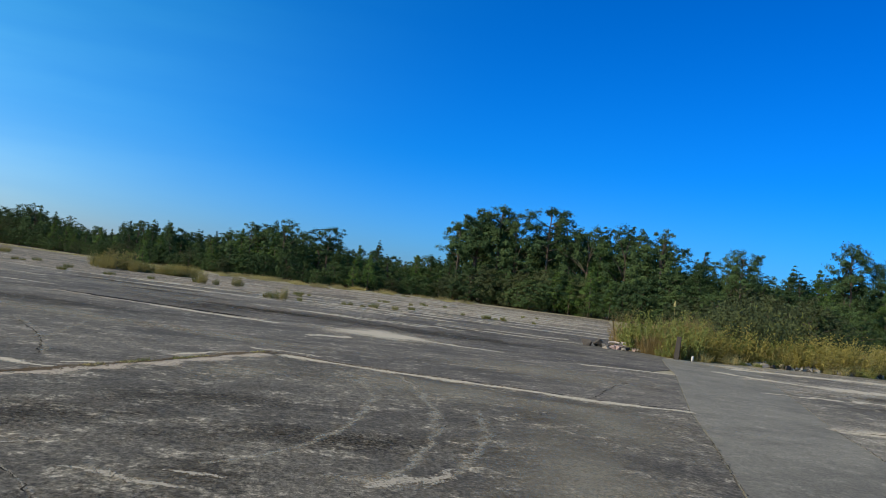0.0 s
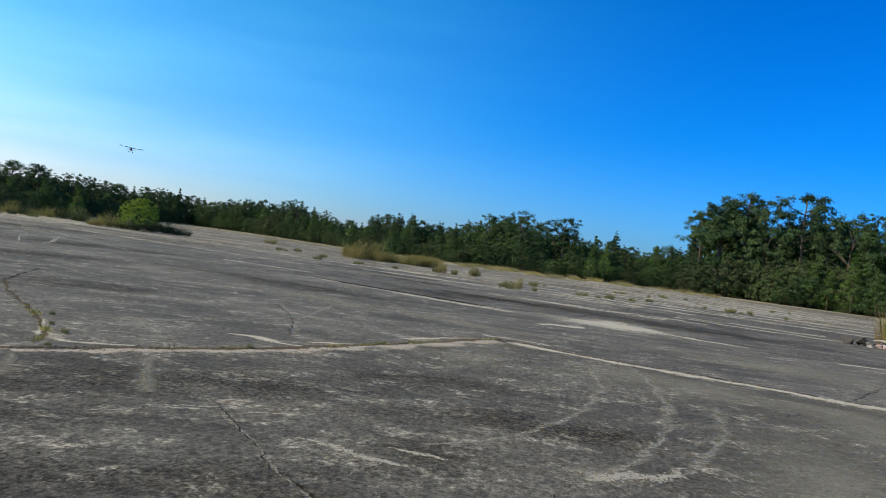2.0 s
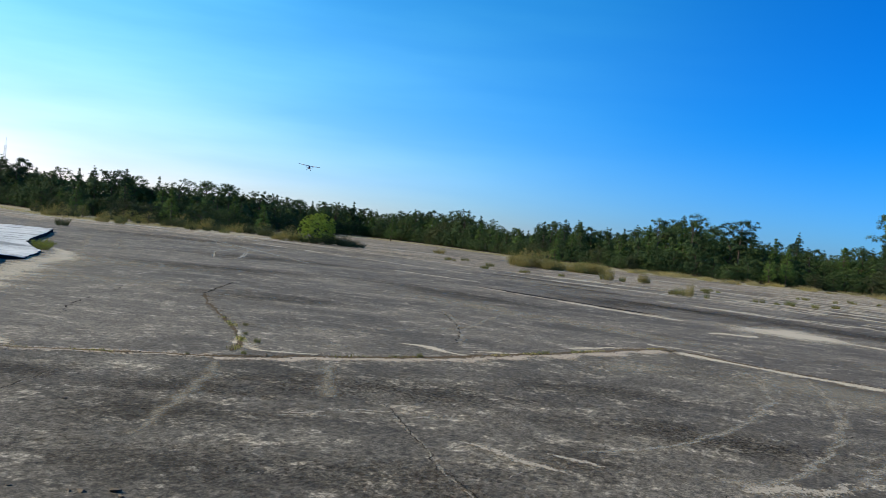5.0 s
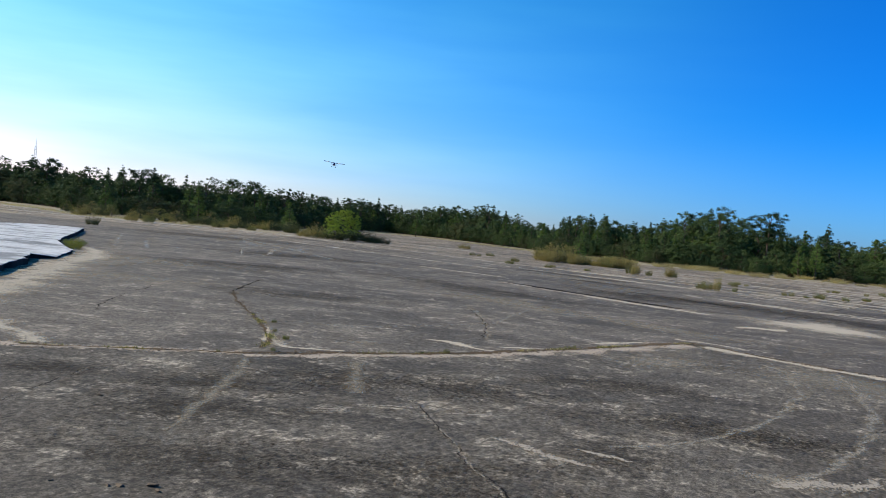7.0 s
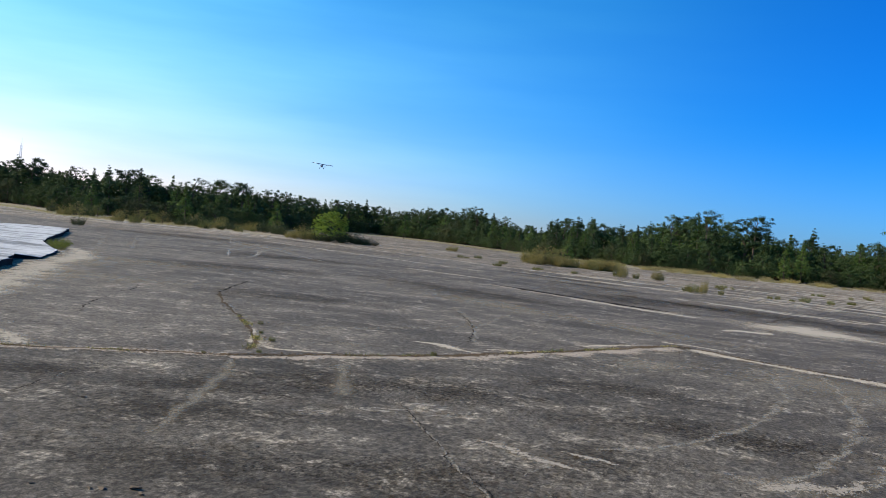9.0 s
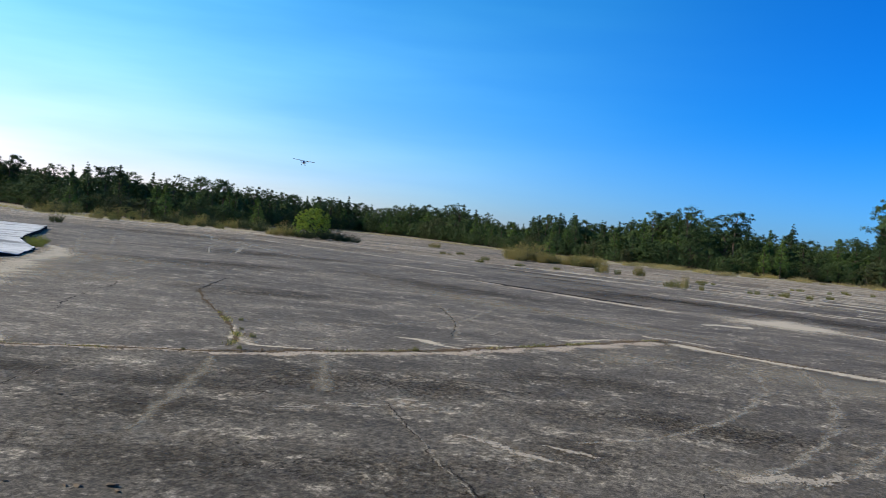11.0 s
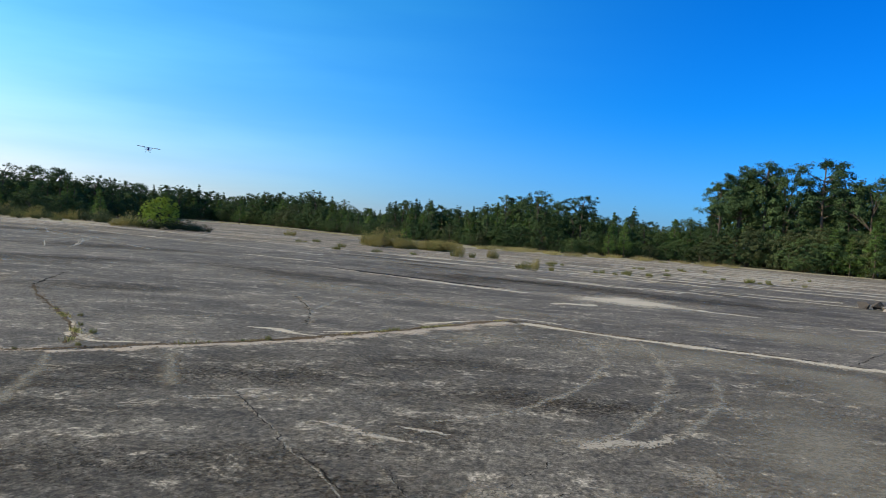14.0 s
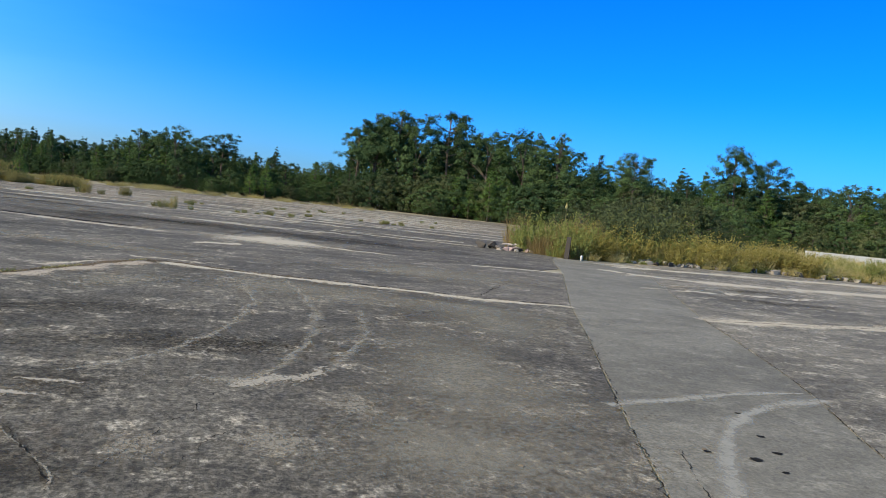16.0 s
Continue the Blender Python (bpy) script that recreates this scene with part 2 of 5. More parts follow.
PALE_DUST = wear("pale_dust", (0.215, 0.200, 0.165), 0.12, 0.62, 1.4, 0.72, None, 1.6)
FLAKED = wear("flaked", (0.35, 0.317, 0.264), 0.28, 0.48, 4.0, 0.85, None, 1.8)
WHITE_WEAR = wear("white_wear", (0.37, 0.336, 0.278), 0.38, 0.50, 1.4, 0.9, (0.6, 1.4, 1), 1.0, 10)
FAR_WEAR = wear("far_wear", (0.36, 0.328, 0.268), 0.37, 0.50, 0.30, 0.92, (0.45, 1.5, 1), 0.4, -10)
JOINT_WEAR = wear("joint_wear", (0.42, 0.376, 0.302), 0.29, 0.44, 1.5, 0.97, None, 1.2)
LIP_WEAR = wear("lip_wear", (0.37, 0.320, 0.262), 0.30, 0.46, 1.5, 0.9, None, 1.1)
SAND = wear("sand", (0.39, 0.357, 0.292), 0.13, 0.60, 0.8, 0.92, None, 1.1)
BAND_WEAR = wear("band_wear", (0.40, 0.362, 0.296), 0.25, 0.41, 0.60, 0.95, (0.6, 1.3, 1), 0.9, -12)
CRACK_AND_SHADE = wear("dark_crack", (0.014, 0.013, 0.012), 0.10, 0.22, 5.0, 1.0, None, 0.3)
FAINT_CRACK = wear("faint_crack", (0.030, 0.028, 0.025), 0.38, 0.48, 2.0, 0.85, None, 0.6)
LITTER = wear("litter", (0.090, 0.066, 0.040), 0.31, 0.42, 5.0, 1.0, None, 1.0)
MOIST = wear("dark_stain", (0.038, 0.034, 0.029), 0.24, 0.66, 1.6, 0.52, None, 1.3)

soil = Nodes("sandy_soil")
patchy = soil.remap(soil.noise(0.35, 7, 0.65), 0.4, 0.6)
SOIL = soil.done(soil.mix(soil.remap(soil.noise(3.0, 8, 0.7), 0.35, 0.65), soil.mix(patchy, (0.20, 0.172, 0.118), (0.145, 0.132, 0.070)), (0.26, 0.228, 0.165)), 0.95, 0.15)

PINE = leafy("pine_needles", (0.013, 0.031, 0.016), (0.070, 0.112, 0.038), 0.04)
PINE_LIGHT = leafy("young_pine_needles", (0.036, 0.072, 0.018), (0.108, 0.168, 0.041), 0.12)
OAK = leafy("oak_leaves", (0.012, 0.029, 0.013), (0.074, 0.112, 0.036), 0.04)
BRIGHT = leafy("bright_green_leaves", (0.090, 0.145, 0.026), (0.22, 0.29, 0.055), 0.35)
OLIVE = leafy("olive_leaves", (0.065, 0.075, 0.028), (0.170, 0.175, 0.065), 0.18)
STRAW = leafy("straw_blades", (0.25, 0.205, 0.092), (0.47, 0.40, 0.195), 0.4)
GREENGRASS = leafy("green_blades", (0.14, 0.130, 0.045), (0.32, 0.285, 0.110), 0.4)
RUSTY = leafy("rusty_blades", (0.135, 0.098, 0.046), (0.280, 0.212, 0.102), 0.35)
BROWNBRUSH = leafy("brown_brush", (0.115, 0.100, 0.036), (0.265, 0.225, 0.088), 0.18)
WEED = leafy("weed_leaves", (0.07, 0.085, 0.026), (0.21, 0.225, 0.070), 0.35)
DRY = leafy("dry_grass_blades", (0.19, 0.16, 0.085), (0.33, 0.285, 0.16), 0.35)
BLEACHED = plain("bleached_wood", (0.30, 0.26, 0.22), 0.9, 0.3, 12.0)
FLOOR = plain("leaf_litter", (0.045, 0.040, 0.022), 0.95, 0.4, 0.8)
CLOD = plain("brown_clods", (0.105, 0.082, 0.058), 0.95, 0.6, 30.0)
BARK = plain("bark", (0.070, 0.055, 0.042), 0.95, 0.4, 4.0)
GREYWOOD = plain("grey_weathered_wood", (0.11, 0.10, 0.085), 0.9, 0.4, 14.0)
RUBBLE = plain("rubble", (0.22, 0.195, 0.165), 0.9, 0.35, 6.0)
SHADED_SIDE = plain("dark_earth", (0.020, 0.018, 0.016), 0.95, 0.4, 9.0)
DULL = leafy("dull_green_leaves", (0.021, 0.033, 0.016), (0.088, 0.102, 0.042), 0.08)
GOLDEN = leafy("yellow_green_weed_leaves", (0.095, 0.088, 0.026), (0.29, 0.245, 0.075), 0.38)
DARKWOOD = plain("dark_weathered_wood", (0.045, 0.038, 0.032), 0.9, 0.4, 14.0)
DARKSTONE = plain("dark_stone", (0.048, 0.042, 0.037), 0.9, 0.4, 9.0)
REDBRICK = plain("pinkish_brick", (0.24, 0.175, 0.16), 0.9, 0.35, 6.0)
WHITEPAINT = plain("white_wall", (0.42, 0.41, 0.385), 0.8, 0.08, 1.0)
STEEL = plain("grey_steel", (0.30, 0.30, 0.31), 0.5, 0.15, 3.0, 0.6)
PLANE_WHITE = plain("white_film", (0.80, 0.80, 0.80), 0.35, 0.03, 2.0)
PLANE_BLUE = plain("blue_film", (0.015, 0.03, 0.20), 0.3, 0.1, 2.0)
RUBBER = plain("black_rubber", (0.012, 0.012, 0.013), 0.7, 0.2, 9.0)
GLAZE = plain("dark_canopy", (0.012, 0.015, 0.02), 0.1, 0.1, 3.0)

slabtop = Nodes("white_coated_slab")
streaky = slabtop.noise(0.55, 10, 0.74, (0.85, 1.2, 1), 40)
worn = slabtop.remap(streaky, 0.47, 0.60)
chalk = slabtop.mix(slabtop.remap(slabtop.noise(2.0, 9, 0.78, (0.9, 1.1, 1), 40), 0.36, 0.62), (0.34, 0.345, 0.34), (0.50, 0.505, 0.50))
slabtop.bump(streaky, 0.3, 0.01)
WHITESLAB = slabtop.done(slabtop.mix(worn, chalk, (0.165, 0.163, 0.155)), 0.65, 0.25)


# ---- builders ----
def mesh_of(name, verts, faces, material, smooth=False):
    me = bpy.data.meshes.new(name)
    me.from_pydata([tuple(map(float, v)) for v in verts], [], [tuple(map(int, f)) for f in faces])
    me.materials.append(material)
    if smooth:
        me.polygons.foreach_set("use_smooth", [True] * len(me.polygons))
    me.update()
    return me


def part(name, data, material, parent=None, label=""):
    """Links a bmesh or a mesh as one object, under a thing or a part where one is given."""
    if isinstance(data, bmesh.types.BMesh):
        me = bpy.data.meshes.new(name)
        data.to_mesh(me)
        data.free()
        me.materials.append(material)
    else:
        me = data
    ob = new(name, me)
    ob.parent = parent
    return tagged(ob, label)


def resampled(poly, step, closed=True):
    pts = [np.array(p, float) for p in poly]
    out = []
    for a, b in zip(pts, pts[1:] + pts[:1] if closed else pts[1:]):
        n = max(1, int(np.linalg.norm(b - a) / step))
        out += [a + (b - a) * k / n for k in range(n)]
    return np.array(out if closed else out + [pts[-1]])


def slab(poly, gap, step, top=0.0, thick=0.10, ragged=0.4):
    """A flat piece of paving with an uneven edge, drawn in by about half the joint's width."""
    p = resampled(poly, step)
    area = 0.5 * np.sum(p[:, 0] * np.roll(p[:, 1], -1) - np.roll(p[:, 0], -1) * p[:, 1])
    if area < 0:
        p = p[::-1]
    along = np.roll(p, -1, 0) - np.roll(p, 1, 0)
    inward = np.stack([-along[:, 1], along[:, 0]], 1) / np.maximum(1e-6, np.linalg.norm(along, axis=1))[:, None]
    wob = np.array([noise.noise((x * 1.3, y * 1.3, 3.0)) + 0.6 * noise.noise((x * 5, y * 5, 8.0)) for x, y in p])
    p = p + inward * (gap * 0.5 * (1 + ragged * 2 * wob))[:, None]
    bm = bmesh.new()
    up = [bm.verts.new((x, y, top)) for x, y in p]
    low = [bm.verts.new((x, y, top - thick)) for x, y in p]
    bm.faces.new(up)
    for k in range(len(up)):
        j = (k + 1) % len(up)
        bm.faces.new((up[j], up[k], low[k], low[j]))
    bmesh.ops.triangulate(bm, faces=[f for f in bm.faces if len(f.verts) > 4])
    return bm


def ribbon(points, width, material, z=0.004, wander=0.0, step=0.25, name="ribbon"):
    """A band on the ground along a line, with its width running across v."""
    p = resampled(points, step, False)
    for _ in range(3):
        p[1:-1] = (p[:-2] + 2 * p[1:-1] + p[2:]) / 4
    along = np.gradient(p, axis=0)
    side = np.stack([-along[:, 1], along[:, 0]], 1) / np.maximum(1e-6, np.linalg.norm(along, axis=1))[:, None]
    if wander:
        p = p + side * np.array([[0.9 * wander * noise.noise((x * 2.1, y * 2.1, 1.0)) + 0.6 * wander * noise.noise((x * 9, y * 9, 2.0))] for x, y in p])
    w = np.interp(np.linspace(0, 1, len(p)), np.linspace(0, 1, len(width)), width)[:, None] if isinstance(width, (list, tuple)) else width
    if wander:
        fine = 0.5 * min(1.0, 0.35 / float(np.mean(w)))
        w = w * np.array([[max(0.25, 1 + 0.9 * noise.noise((x * 1.9, y * 1.9, 4.0)) + fine * noise.noise((x * 7, y * 7, 6.0)))] for x, y in p])
    verts = np.concatenate([p + side * w / 2, p, p - side * w / 2])
    n = len(p)
    faces = [(k + a * n + n, k + a * n + n + 1, k + a * n + 1, k + a * n) for a in (0, 1) for k in range(n - 1)]
    me = mesh_of(name, np.c_[verts, np.full(len(verts), z)], faces, material)
    uv = me.uv_layers.new(name="UVMap")
    v = np.repeat([0.0, 0.5, 1.0], n)
    for loop in me.loops:
        uv.data[loop.index].uv = ((loop.vertex_index % n) / n, v[loop.vertex_index])
    return me


def fissure(points, width, material=None, z=0.005, seed=0, name="crack"):
    """A jagged crack that narrows, widens and breaks off along its way."""
    r = np.random.default_rng(900 + seed)
    p = resampled(points, 0.03, False)
    n = len(p)
    along = np.gradient(p, axis=0)
    side = np.stack([-along[:, 1], along[:, 0]], 1) / np.maximum(1e-6, np.linalg.norm(along, axis=1))[:, None]
    drift = np.interp(np.arange(n), np.arange(0, n + 4, 4), r.normal(0, 0.016, len(np.arange(0, n + 4, 4))))
    p = p + side * (drift + r.normal(0, 0.007, n))[:, None]
    w = width * np.clip(np.interp(np.arange(n), np.arange(0, n + 3, 3), r.uniform(-0.1, 1.5, len(np.arange(0, n + 3, 3)))) + r.normal(0, 0.2, n), 0.06, 1.7)
    w *= np.minimum(1, np.minimum(np.arange(n) + 1, n - np.arange(n)) / 6)
    verts = np.concatenate([p + side * w[:, None] / 2, p - side * w[:, None] / 2])
    me = mesh_of(name, np.c_[verts, np.full(2 * n, z)], [(k + n, k + n + 1, k + 1, k) for k in range(n - 1)], material or CRACK_AND_SHADE)
    uv = me.uv_layers.new(name="UVMap")
    for loop in me.loops:
        uv.data[loop.index].uv = (0.5, 0.5)
    return me


def blotch(x, y, rx, ry, turn, material, z=0.004, seed=0, name="blotch"):
    n = 28
    a = np.linspace(0, 2 * np.pi, n, endpoint=False)
    r = np.array([1 + 0.45 * noise.noise((math.cos(k) * 1.4, math.sin(k) * 1.4, seed * 3.7)) for k in a])
    c, s = math.cos(radians(turn)), math.sin(radians(turn))
    px, py = rx * r * np.cos(a), ry * r * np.sin(a)
    verts = [(x, y, z)] + [(x + c * u - s * v, y + s * u + c * v, z) for u, v in zip(px, py)]
    me = mesh_of(name, verts, [(0, 1 + k, 1 + (k + 1) % n) for k in range(n)], material)
    uv = me.uv_layers.new(name="UVMap")
    for loop in me.loops:
        uv.data[loop.index].uv = (0.5, 0.5 if loop.vertex_index == 0 else 0.0)
    return me


def leaves(centres, ways, length, width, flat=None):
    """Pointed leaves, each of four corners: base, two sides, tip."""
    n = len(centres)
    ways = ways / np.maximum(1e-9, np.linalg.norm(ways, axis=1))[:, None]
    other = rng.normal(size=(n, 3)) if flat is None else flat
    side = np.cross(ways, other)
    side /= np.maximum(1e-9, np.linalg.norm(side, axis=1))[:, None]
    lift = np.cross(side, ways)
    length, width = np.broadcast_to(length, n)[:, None], np.broadcast_to(width, n)[:, None]
    v = np.stack([centres - ways * length / 2, centres + side * width / 2 + lift * width * 0.15, centres + ways * length / 2, centres - side * width / 2 + lift * width * 0.15], 1)
    f = np.arange(4 * n).reshape(n, 4)
    return v.reshape(-1, 3), f


def tube(points, radii, sides=6):
    """A tapered round stem through the points."""
    points = np.array(points, float)
    verts, faces = [], []
    for k, (p, r) in enumerate(zip(points, radii)):
        way = Vector(points[min(k + 1, len(points) - 1)] - points[max(k - 1, 0)])
        turn = way.to_track_quat("Z", "Y")
        verts += [tuple(Vector(p) + turn @ Vector((r * math.cos(2 * math.pi * j / sides), r * math.sin(2 * math.pi * j / sides), 0))) for j in range(sides)]
    for k in range(len(points) - 1):
        for j in range(sides):
            i = (j + 1) % sides
            faces.append((k * sides + j, k * sides + i, (k + 1) * sides + i, (k + 1) * sides + j))
    faces.append(tuple(range(sides))[::-1])
    faces.append(tuple((len(points) - 1) * sides + j for j in range(sides)))
    return verts, faces


def merged(pieces):
    verts, faces, base = [], [], 0
    for v, f in pieces:
        verts += [tuple(p) for p in v]
        faces += [tuple(i + base for i in face) for face in f]
        base += len(v)
    return verts, faces


def box(bm, x0, y0, z0, x1, y1, z1, turn=None, bevel=0.0):
    made = bmesh.ops.create_cube(bm, size=1.0)["verts"]
    for v in made:
        v.co = Vector(((x0 + x1) / 2 + v.co.x * (x1 - x0), (y0 + y1) / 2 + v.co.y * (y1 - y0), (z0 + z1) / 2 + v.co.z * (z1 - z0)))
    if bevel:
        bmesh.ops.bevel(bm, geom=list({e for v in made for e in v.link_edges}), offset=bevel, segments=2, affect="EDGES")
    if turn:
        bmesh.ops.transform(bm, matrix=turn, verts=made if not bevel else bm.verts)
    return made


# ---- ground and paving ----
bm = bmesh.new()
bmesh.ops.create_grid(bm, x_segments=8, y_segments=8, size=2400)
ground = part("ground", bm, SOIL)
ground.location.z = -0.014
tagged(ground, "sandy soil with thin dry grass around the old apron", "ground", kind="structure")

pavement = tagged(new("pavement"), "weathered dark grey concrete apron with open joints", "pavement", kind="structure")

KINK, CORNER = (-4.2, 15.35), (3.4, 14.35)
JOINT_WEST = [(-16.0, -12.0), (-12.0, -2.6), (-8.6, 4.95), (-7.05, 6.8), (-5.65, 9.7), (-4.9, 12.5), KINK]
JOINT_NORTH = [KINK, (-2.3, 14.75), (0.75, 14.4), (1.8, 14.15), CORNER]
STRIP_WEST = [(-0.4, -12.0), (1.5, 2.6), (2.05, 6.28), (2.45, 8.6), (2.88, 11.05), CORNER, (4.2, 18.4), (5.0, 22.5), (5.6, 26.5), (6.2, 30.0)]
STRIP_EAST = [(1.4, -12.0), (3.2, 3.0), (3.97, 6.23), (4.43, 7.84), (4.72, 8.98), (5.37, 12.2), (5.7, 14.0), (6.6, 17.8), (7.7, 22.5), (9.6, 31.0)]
JOINT_EAST = [(5.7, 14.0), (7.57, 14.6), (10.0, 15.5), (17.0, 18.0), (30.0, 22.5)]
GRASS_EDGE = [(5.2, 33.2), (6.0, 31.6), (6.9, 30.4), (9.6, 32.4), (12.2, 33.1), (17.3, 35.0), (22.5, 35.4), (36.0, 37.5)]


def row_line(x, k):
    """Where the k-th cross joint beyond the near slabs runs."""
    return 23.4 + 9.2 * k - 0.20 * x + (0.6 * math.sin(0.13 * x + k) if k else 0.0)


ROW_0 = [(x, row_line(x, 0)) for x in (-60, -45, -32, -21, -14, -11, -6.8, -3, 1.0)] + [(5.0, 22.5)]
near_slabs = (
    (JOINT_WEST + JOINT_NORTH[1:] + STRIP_WEST[4::-1], NEAR_CONCRETE),
    (STRIP_WEST + STRIP_EAST[::-1], STRIP_CONCRETE),
    (JOINT_WEST + JOINT_NORTH[1:] + STRIP_WEST[6:8] + ROW_0[-2::-1] + [(-75, 5), (-60, -12)], OLD_CONCRETE),
    (STRIP_EAST[:7] + JOINT_EAST[1:] + [(30, -12)], EAST_CONCRETE),
    (JOINT_EAST[::-1] + STRIP_EAST[7:] + [(12.2, 32.9), (17.3, 34.8), (22.5, 35.2), (36.0, 37.3)], EAST_CONCRETE),
)
for poly, material in near_slabs:
    part("slab", slab(poly, 0.022, 0.12), material, pavement)

REACH = ((70, 110), (62, 112), (57, 84), (50, 80), (43, 84), (40, 120), (36, 170), (32, 150), (28, 118), (24, 95), (18, 90), (10, 90), (3, 96), (-5, 98), (-9, 92), (-14, 30))


def along_az(table, az):
    a, v = zip(*sorted(table))
    return float(np.interp(az, a, v))


def azimuth(x, y):
    return math.degrees(math.atan2(-x, y))


edges = [-170, -154, -139, -125, -112, -100, -88, -77, -66, -56, -47, -38.5, -30, -21.5, -13, -4.5, 5.0]


def east_bound(y):
    """The apron's eastern limit: the strip, then the meadow."""
    return float(np.interp(y, [22.0, 22.5, 26.5, 30.0, 31.0, 33.0, 96.0, 190.0], [4.9, 5.0, 5.6, 6.2, 6.7, 5.8, 14.0, 20.0]))


for k in range(17):
    for a, b in zip(edges, edges[1:]):
        a2, b2 = a + 0.25 * k, b + 0.25 * k
        g = 0.03 + 0.07 * rng.random()
        lower, upper = [(b2, row_line(b2, k) + g)], [(b2, row_line(b2, k + 1) - g)]
        if b == edges[-1]:
            ys = np.linspace(22.85 if k == 0 else row_line(6, k), row_line(6, k + 1), 8)
            lower, upper = [(east_bound(y), float(y)) for y in ys], []
            if k == 0:
                lower = [(1.0, row_line(1.0, 0) + g), (4.4, 22.605 + g)] + lower[1:]
        quad = [(a2, row_line(a2, k) + g)] + lower + upper + [(a2, row_line(a2, k + 1) - g)]
        mx, my = (a2 + b2) / 2, row_line((a2 + b2) / 2, k + 0.5)
        if my < 5 or math.hypot(mx, my) > along_az(REACH, azimuth(mx, my)):
            continue
        part("slab", slab(quad, 0.03, 0.5), FAR_CONCRETE if math.hypot(mx, my) > 52 else OLD_CONCRETE, pavement)

# worn, pale edges along the joints, dust tracks, cracks and stains
def mark(me, label, category, group=""):
    return tagged(new(me.name, me), label, category, group, kind="structure")


for line, width, material in (
    (JOINT_WEST[1:4], 0.52, LIP_WEAR), ([(x + 0.12, y - 0.10) for x, y in JOINT_WEST[3:]], [0.52, 0.62, 0.80, 1.15, 1.3], LIP_WEAR), ([(x, y - 0.20) for x, y in JOINT_NORTH], [1.0, 0.55, 0.85, 0.5, 0.75, 0.5], JOINT_WEAR), (JOINT_EAST, 1.5, JOINT_WEAR),
    ([(-20.6, 30.2), (-18, 29.9), (-16.0, 29.6)], 0.7, JOINT_WEAR), ([(5.0, 22.4), (3.6, 22.2), (2.4, 22.0)], 0.6, JOINT_WEAR),
    ([(-14.3, 26.4), (-12.6, 25.75), (-11.25, 25.2), (-8.7, 24.5), (-6.6, 24.0)], [0.8, 1.3, 1.4, 1.2, 0.8], LIP_WEAR),
):
    mark(ribbon(line, width, material, 0.0028, 0.10, 0.12, "joint_wear"), "pale crumbled concrete along a joint", "joint wear", "joint wear")
# crumbled lips beside the joints
for line, width in (
    ([(-8.6, 8.75), (-8.0, 8.22), (-7.55, 7.80), (-7.18, 7.62), (-6.85, 7.80), (-6.6, 8.15)], [0.12, 0.22, 0.34, 0.50, 0.30, 0.12]), ([(-6.78, 10.30), (-6.5, 10.40), (-6.15, 10.28), (-5.8, 10.20), (-5.5, 10.3)], [0.16, 0.42, 0.50, 0.40, 0.12]), ([(-5.77, 10.75), (-5.5, 11.05), (-5.2, 11.45)], [0.2, 0.28, 0.16]),
    ([(-4.6, 15.6), (-3.9, 15.75), (-3.2, 15.6)], 0.35), ([(-5.2, 13.0), (-4.75, 14.2)], 0.3),
):
    mark(ribbon(line, width, JOINT_WEAR, 0.0030, 0.08, 0.08, "spalled_lip"), "pale spalled lip of a joint", "joint wear", "joint wear")
mark(fissure(JOINT_NORTH, 0.06, CRACK_AND_SHADE, 0.0055, 3), "dark open joint between slabs", "crack", "cracks")
mark(ribbon(JOINT_WEST[2:], [0.12, 0.16, 0.24, 0.26, 0.3], LITTER, 0.0057, 0.10, 0.08, "joint_litter"), "dead grass and grit caught in the joint", "litter")
mark(ribbon(JOINT_NORTH[:2], 0.20, LITTER, 0.0058, 0.10, 0.08, "joint_litter"), "dead grass and grit caught in the joint", "litter")
mark(ribbon(JOINT_EAST[:4], 0.10, LITTER, 0.0058, 0.10, 0.08, "joint_litter"), "dead grass and grit caught in the joint", "litter")
WEED_CRACK = [(-12.81, 11.95), (-11.4, 10.77), (-9.74, 9.55), (-8.98, 9.01), (-7.73, 7.95), (-7.22, 7.3)]
mark(ribbon([(x + 0.10, y + 0.02) for x, y in WEED_CRACK], [0.05, 0.07, 0.11, 0.16, 0.24, 0.55], PALE_WEAR, 0.0049, 0.12, 0.12, "crack_wear"), "pale spalled edges of a long crack", "crack")
mark(ribbon(WEED_CRACK, 0.10, LITTER, 0.0059, 0.08, 0.08, "crack_litter"), "weedy crack running across the slab", "crack")
mark(fissure(WEED_CRACK[:1] + [(-13.79, 13.23), (-15.12, 15.12)], 0.05, FAINT_CRACK, 0.0054, 6), "dark branching crack in the concrete", "crack", "cracks")
